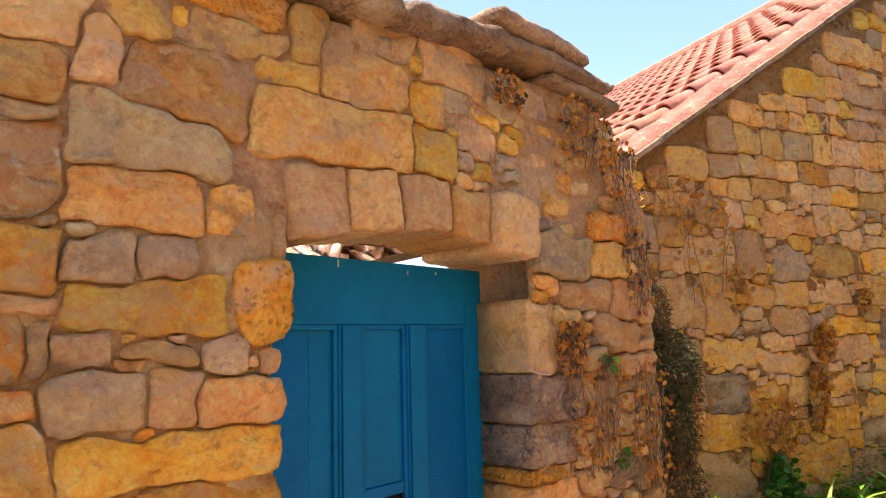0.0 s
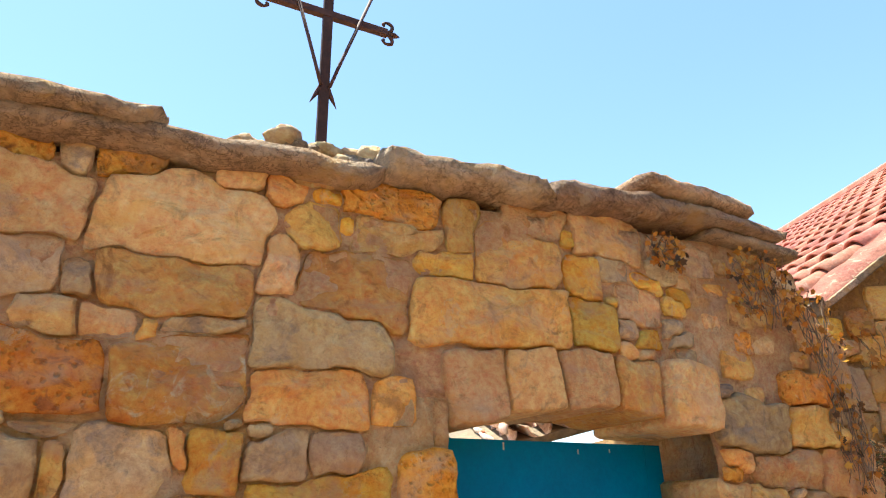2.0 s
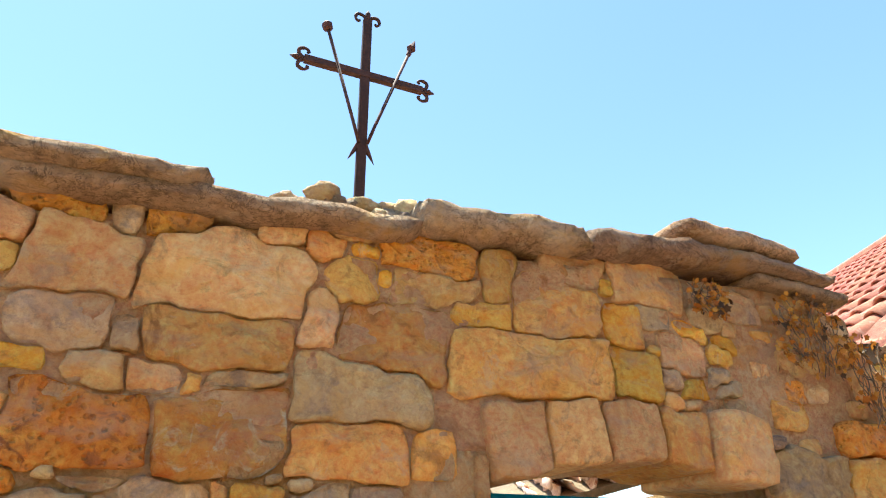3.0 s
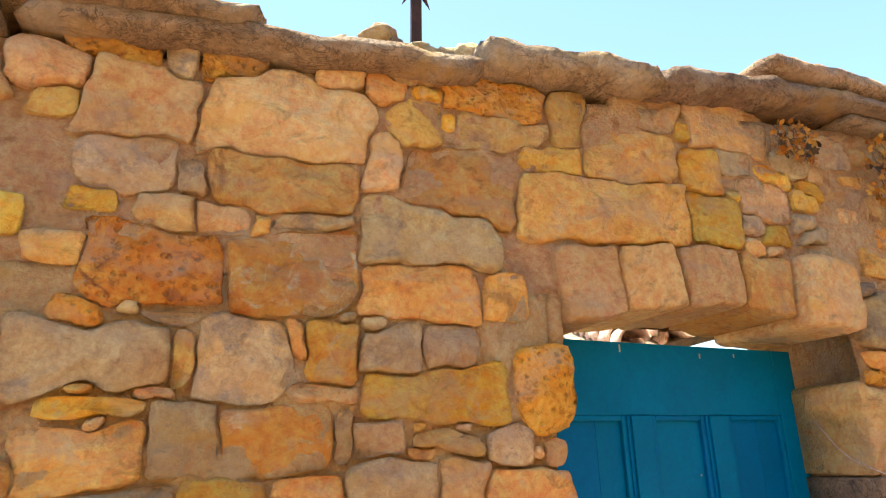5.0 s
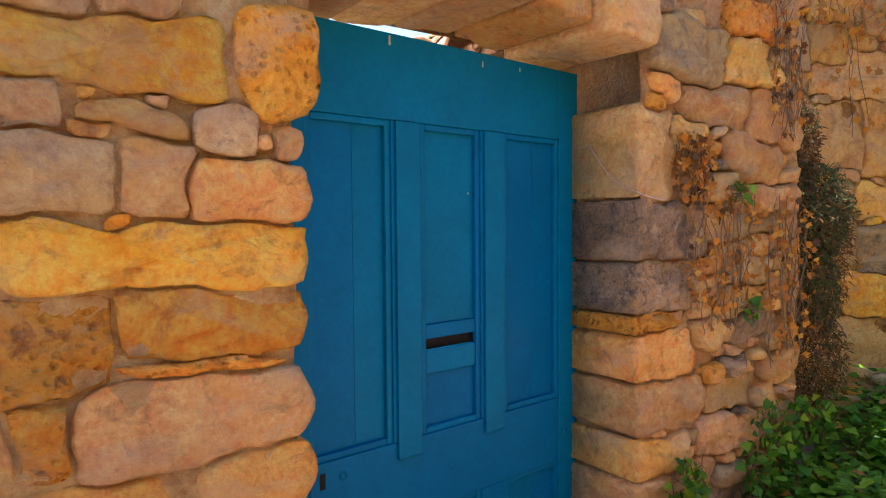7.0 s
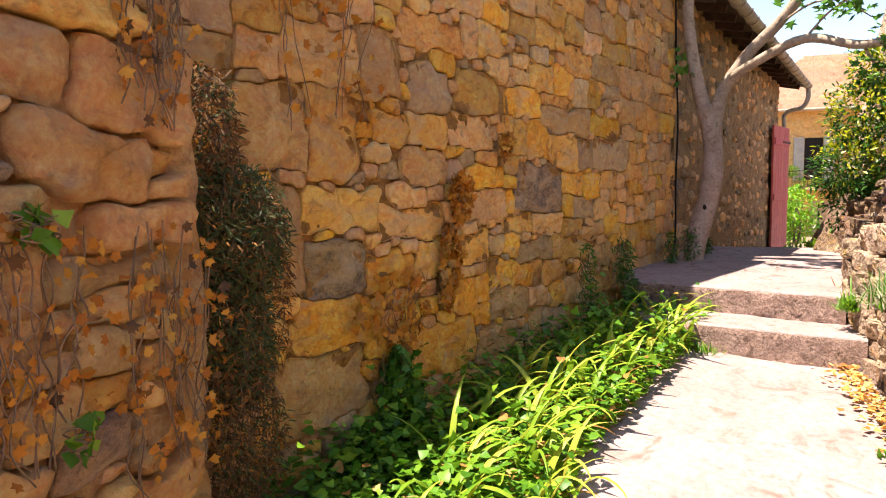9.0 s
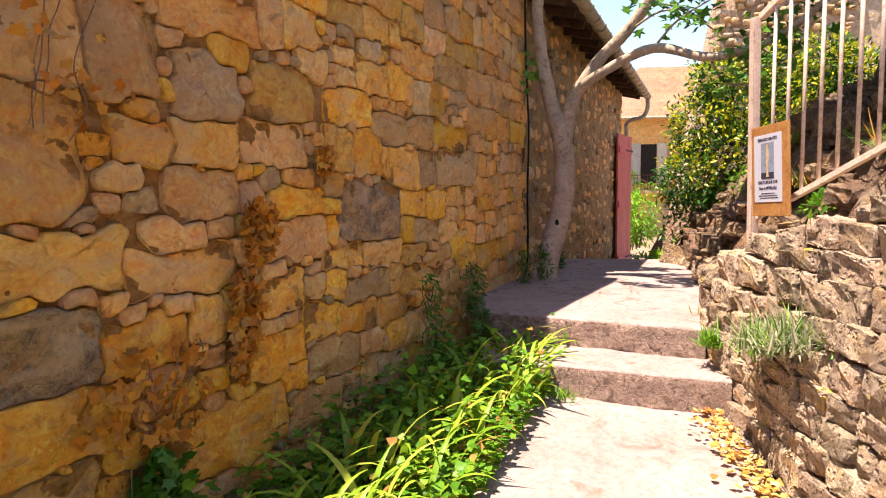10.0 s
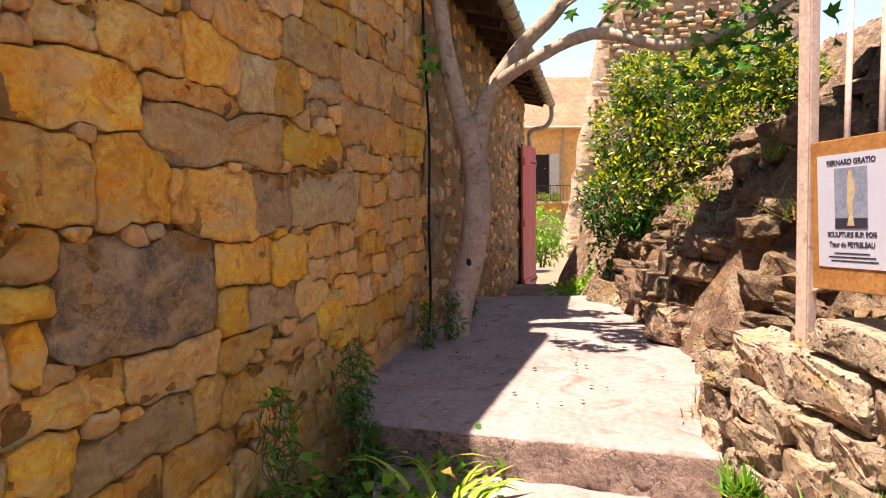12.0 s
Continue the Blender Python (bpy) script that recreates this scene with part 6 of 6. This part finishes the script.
shrub("bank_weed", "leafy green weed on the rock bank", "weed", (10.6, -2.2, bank_z(10.6, -2.2) - 0.02), [(0, 0, 0.15, 0.22), (0.3, 0.2, 0.1, 0.2), (-0.3, 0.0, 0.15, 0.2)], 500, [LEAF_GREEN], lambda p, v, q: 0, 0.06, 44)
shrub("bank_weed", "leafy green weed on the rock bank", "weed", (7.6, -1.5, bank_z(7.6, -1.5) - 0.02), [(0, 0, 0.1, 0.16), (0.1, 0.1, 0.1, 0.1)], 220, [LEAF_GREEN], lambda p, v, q: 0, 0.07, 45)
# tufts on the dry-stone wall and on the treads
def tuft(name, label, category, place, n, spread, length, width, mats, seed, lean=(0.1, 1.3)):
    q = random.Random(seed)
    T = thing(name, label, category, pose(*place))
    L = Leaves()
    for k in range(n):
        L.strap((q.gauss(0, spread), q.gauss(0, spread), q.uniform(-0.01, 0.02)), q.uniform(0, 6.3), length * q.uniform(0.5, 1.2), width, q.uniform(*lean), q.uniform(-0.3, 1.2), q.randrange(len(mats)), 4)
    tagged(L.make("foliage", mats, T), kind="stuff")


tuft("santolina_tuft", "grey-green feathery tuft growing from the dry-stone wall", "tuft", (6.45, retain_y(6.45, 0.95) + 0.05, 0.86), 420, 0.08, 0.19, 0.009, [LEAF_GREY, LEAF_GREY, LEAF_GREEN], 51)
tuft("santolina_tuft", "grey-green feathery tuft growing from the dry-stone wall", "tuft", (6.15, retain_y(6.15, 0.95) + 0.06, 0.95), 380, 0.08, 0.19, 0.009, [LEAF_GREY, LEAF_GREY, LEAF_GREEN], 52)
tuft("wall_weed", "small green weed growing between the stones", "weed", (7.25, retain_y(7.25, 0.75) + 0.06, 0.70), 160, 0.04, 0.13, 0.012, [LEAF_GREEN], 53)
tuft("wall_weed", "small green weed growing between the stones", "weed", (5.55, -0.45, ground_z(5.5)), 120, 0.06, 0.14, 0.02, [LEAF_GREEN], 54)
tuft("grass_tuft", "little green tuft at the foot of the step", "tuft", (7.24, 0.42, ground_z(7.2)), 90, 0.05, 0.09, 0.008, [LEAF_GREEN], 55)
tuft("dry_grass", "dry straw tuft at the edge of the landing", "tuft", (8.05, -0.86, 0.76), 200, 0.09, 0.10, 0.006, [LEAF_DRY, LEAF_GREY], 56)
tuft("red_sedum", "reddish dry sedum on the coping", "sedum", tuple(GATE @ Vector((2.30, -0.02, 3.17))), 60, 0.03, 0.05, 0.01, [LEAF_DRY], 57)
for x, y, s in ((10.2, -1.9, 58), (9.5, -2.1, 59), (8.6, -1.8, 60), (11.2, -2.4, 61), (7.0, -1.6, 62), (6.2, -1.7, 63), (9.8, -2.8, 64)):
    tuft("dry_grass", "dry straw-coloured grass on the rock bank", "grass", (x, y, bank_z(x, y) - 0.02), 160, 0.12, 0.22, 0.008, [LEAF_DRY, LEAF_GREEN], s)

# fallen leaves by the foot of the dry-stone wall
r = random.Random(91)
L = Leaves()
for k in range(420):
    x = r.uniform(5.4, 7.0)
    y = -0.50 + abs(r.gauss(0, 0.09)) - 0.03
    way = Vector((r.gauss(0, 1), r.gauss(0, 1), r.gauss(0, 0.25))).normalized()
    side = way.cross(Vector((r.gauss(0, 0.3), r.gauss(0, 0.3), 1))).normalized()
    L.lobed(Vector((x, y, ground_z(x) + 0.02 + 0.02 * r.random())), way, side, r.uniform(0.018, 0.035), 0 if r.random() < 0.7 else 1, 3, 0.3)
for k in range(60):
    x, y = r.uniform(8.3, 11.5), r.uniform(-0.9, 0.6)
    way = Vector((r.gauss(0, 1), r.gauss(0, 1), 0.05)).normalized()
    L.lobed(Vector((x, y, 0.775)), way, way.cross(Vector((0, 0.1, 1))).normalized(), r.uniform(0.015, 0.03), 2, 3, 0.3)
FALLEN = leaf_mat("fallen_leaf", (0.50, 0.26, 0.05), (0.62, 0.42, 0.14), (0.66, 0.50, 0.26), 0.7, 0.2)
RUSTY = leaf_mat("rusty_fallen_leaf", (0.38, 0.10, 0.02), (0.46, 0.18, 0.03), None, 0.7, 0.2)
tagged(L.make("fallen_leaves", [FALLEN, RUSTY, LEAF_BROWN]), "scattered dry yellow and rust fallen leaves", "fallen leaves", kind="stuff")

# a loose pale wire looped on the gate's jamb
wire = thing("loose_wire", "thin pale wire hanging loose on the gateway's jamb", "wire", GATE)
part("strand", tube_bm(smooth_path([(2.44, 0.22, 1.70), (2.437, 0.10, 1.56), (2.44, -0.03, 1.495), (2.47, -0.075, 1.475), (2.54, -0.08, 1.468)], 6), 0.0022, 5), RAILPAINT, wire, smooth=True)

# ---- ruined tower flank and far house beyond the path ----
ruin = thing("wall_ruin", "tall battered rubble flank of a ruined tower in the sun", "ruin", pose(36.4, -6.45, -1.48) @ Matrix.Diagonal((1.78, 1.78, 1.78, 1)), kind="structure")
verts, faces = [], []
nz, ny = 46, 26
for j in range(nz + 1):
    z = -1.5 + 11.5 * j / nz
    left = -0.05 - 0.19 * max(0, z + 0.6) + 0.10 * fbm(3, z, 0, 1.3)
    for i in range(ny + 1):
        f = i / ny
        verts.append((0.22 * max(0, z) * 0.12 + 0.16 * fbm(f * 6, z, 5, 1.8), left - 6.0 * f, z))
for j in range(nz):
    for i in range(ny):
        a = j * (ny + 1) + i
        faces.append((a, a + 1, a + ny + 2, a + ny + 1)[::-1])
n = len(verts)
verts += [(4, verts[j * (ny + 1)][1] - 2.0, verts[j * (ny + 1)][2]) for j in range(nz + 1)]
for j in range(nz):
    faces.append((j * (ny + 1), (j + 1) * (ny + 1), n + j + 1, n + j)[::-1])
put("core", mesh_of("core", verts, faces, STONE["c"], True), ruin)
heap(ruin, "rubble_stones", lambda u, z: Matrix.Translation((0.03 * max(0, z) - 0.20, -0.16 - 0.19 * max(0, z + 0.6) - u, z)) @ pose(0, 0, 0, 0, 0, -90), "cg", 8, 0.05, 3.6, -0.6, 8.5, 1500, (0.12, 0.36), (0.08, 0.20), (0.05, 0.16), 0.09)

FARTILE = surface("pale_roof_tile", (0.56, 0.35, 0.24), (0.64, 0.44, 0.32), (0.46, 0.26, 0.17), 2, 14, bump=0.2, spread=0.12)
SHUTTER = surface("grey_shutter_paint", (0.36, 0.36, 0.34), (0.42, 0.42, 0.40), None, 3, 30, bump=0)
villa = thing("far_house", "stone house with a hipped tile roof, shutters and a planted balcony", "house", pose(43.0, -7.75, 0.0))
part("wall", box_bm(0, 8, -6, 4.2, -2.5, 6.0), STONE["t"], villa)
heap(villa, "wall_stones", lambda u, z: pose(0.02, u, z, 0, 0, -90), "tp", 14, -2.2, 2.5, -1.0, 5.9, 700, (0.25, 0.6), (0.14, 0.26), (0.01, 0.04), 0.2)
# roof: battens of tiles as stepped courses
roof = part("roof", box_bm(-0.6, 8.6, -6.6, 4.8, 5.96, 6.08), FARTILE, villa)
for i in range(16):
    f = i / 16
    part("tile_course", box_bm(-0.55 + 3.4 * f, 8.5, -6.5 + 2.6 * f, 4.75 - 4.6 * f, 6.09 + 3.3 * f, 6.09 + 3.3 * f + 0.255), FARTILE, roof)
part("eave_gutter", tube_bm([(-0.66, -6.6, 6.0), (-0.66, 4.8, 6.0)], 0.07, 8), ZINC, villa)
part("rain_pipe", tube_bm([(-0.08, -1.0, 5.95), (-0.08, -1.0, 0)], 0.06, 8), ZINC, villa)
win = part("window", box_bm(-0.03, 0.05, -0.15, 0.75, 2.2, 4.5, 0.01), DARK, villa)
for y0, y1 in ((-0.75, -0.18), (0.78, 1.3)):
    part("shutter", box_bm(-0.09, -0.04, y0, y1, 2.15, 4.55, 0.01), SHUTTER, win)
bal = part("balcony", box_bm(-1.0, 0.0, -1.6, 2.6, 1.62, 1.78, 0.01), STONE["c"], villa)
for i in range(22):
    part("baluster", tube_bm([(-0.95, -1.55 + i * 0.19, 1.78), (-0.95, -1.55 + i * 0.19, 2.65)], 0.014, 5), IRON, bal)
part("handrail", box_bm(-0.98, -0.92, -1.6, 2.6, 2.65, 2.69), IRON, bal)
part("door_arch", box_bm(-0.04, 0.05, -1.5, 0.4, -2.0, 1.0, 0.02), surface("weathered_door_planks", (0.48, 0.34, 0.24), (0.56, 0.42, 0.30), None, 4, 30), villa)
shrub("balcony_plant", "leafy plants in pots on the far balcony", "plant", (42.2, -7.2, 1.78), [(0, 0.5, 0.25, 0.3), (0, -0.2, 0.2, 0.28), (0, -0.9, 0.2, 0.25), (0, 0.9, 0.9, 0.3)], 700, [LEAF_GREEN], lambda p, v, q: 0, 0.14, 71)
shrub("far_climber", "green climber beside the far house's door", "bush", (30.0, -4.15, -0.6), [(0, 0, 0.6, 0.5), (0, 0.1, 1.3, 0.5), (0, 0, 1.9, 0.4)], 1100, [LEAF_BRIGHT], lambda p, v, q: 0, 0.16, 72)
# wooded slopes that close the distance
WOOD_FAR = surface("wooded_hillside", (0.035, 0.07, 0.02), (0.06, 0.10, 0.03), (0.10, 0.10, 0.05), 0.15, 1.2, bump=1.0, depth=0.6, spread=0)
verts, faces = [], []
na, nr = 90, 8
for i in range(na):
    a = 2 * math.pi * i / na
    for k in range(nr + 1):
        rad = 160 + 40 * k
        verts.append((rad * math.cos(a), rad * math.sin(a), -4 + (34 + 14 * fbm(math.cos(a) * 2, math.sin(a) * 2, 0, 1.5)) * (k / nr) ** 0.8 + 3 * fbm(a * 9, k, 0, 1.0)))
for i in range(na):
    for k in range(nr):
        a, b2 = i * (nr + 1) + k, ((i + 1) % na) * (nr + 1) + k
        faces.append((a, b2, b2 + 1, a + 1))
tagged(put("backdrop_hills", mesh_of("backdrop_hills", verts, faces, WOOD_FAR, True)), "wooded hills far round the village", "hills", kind="structure")
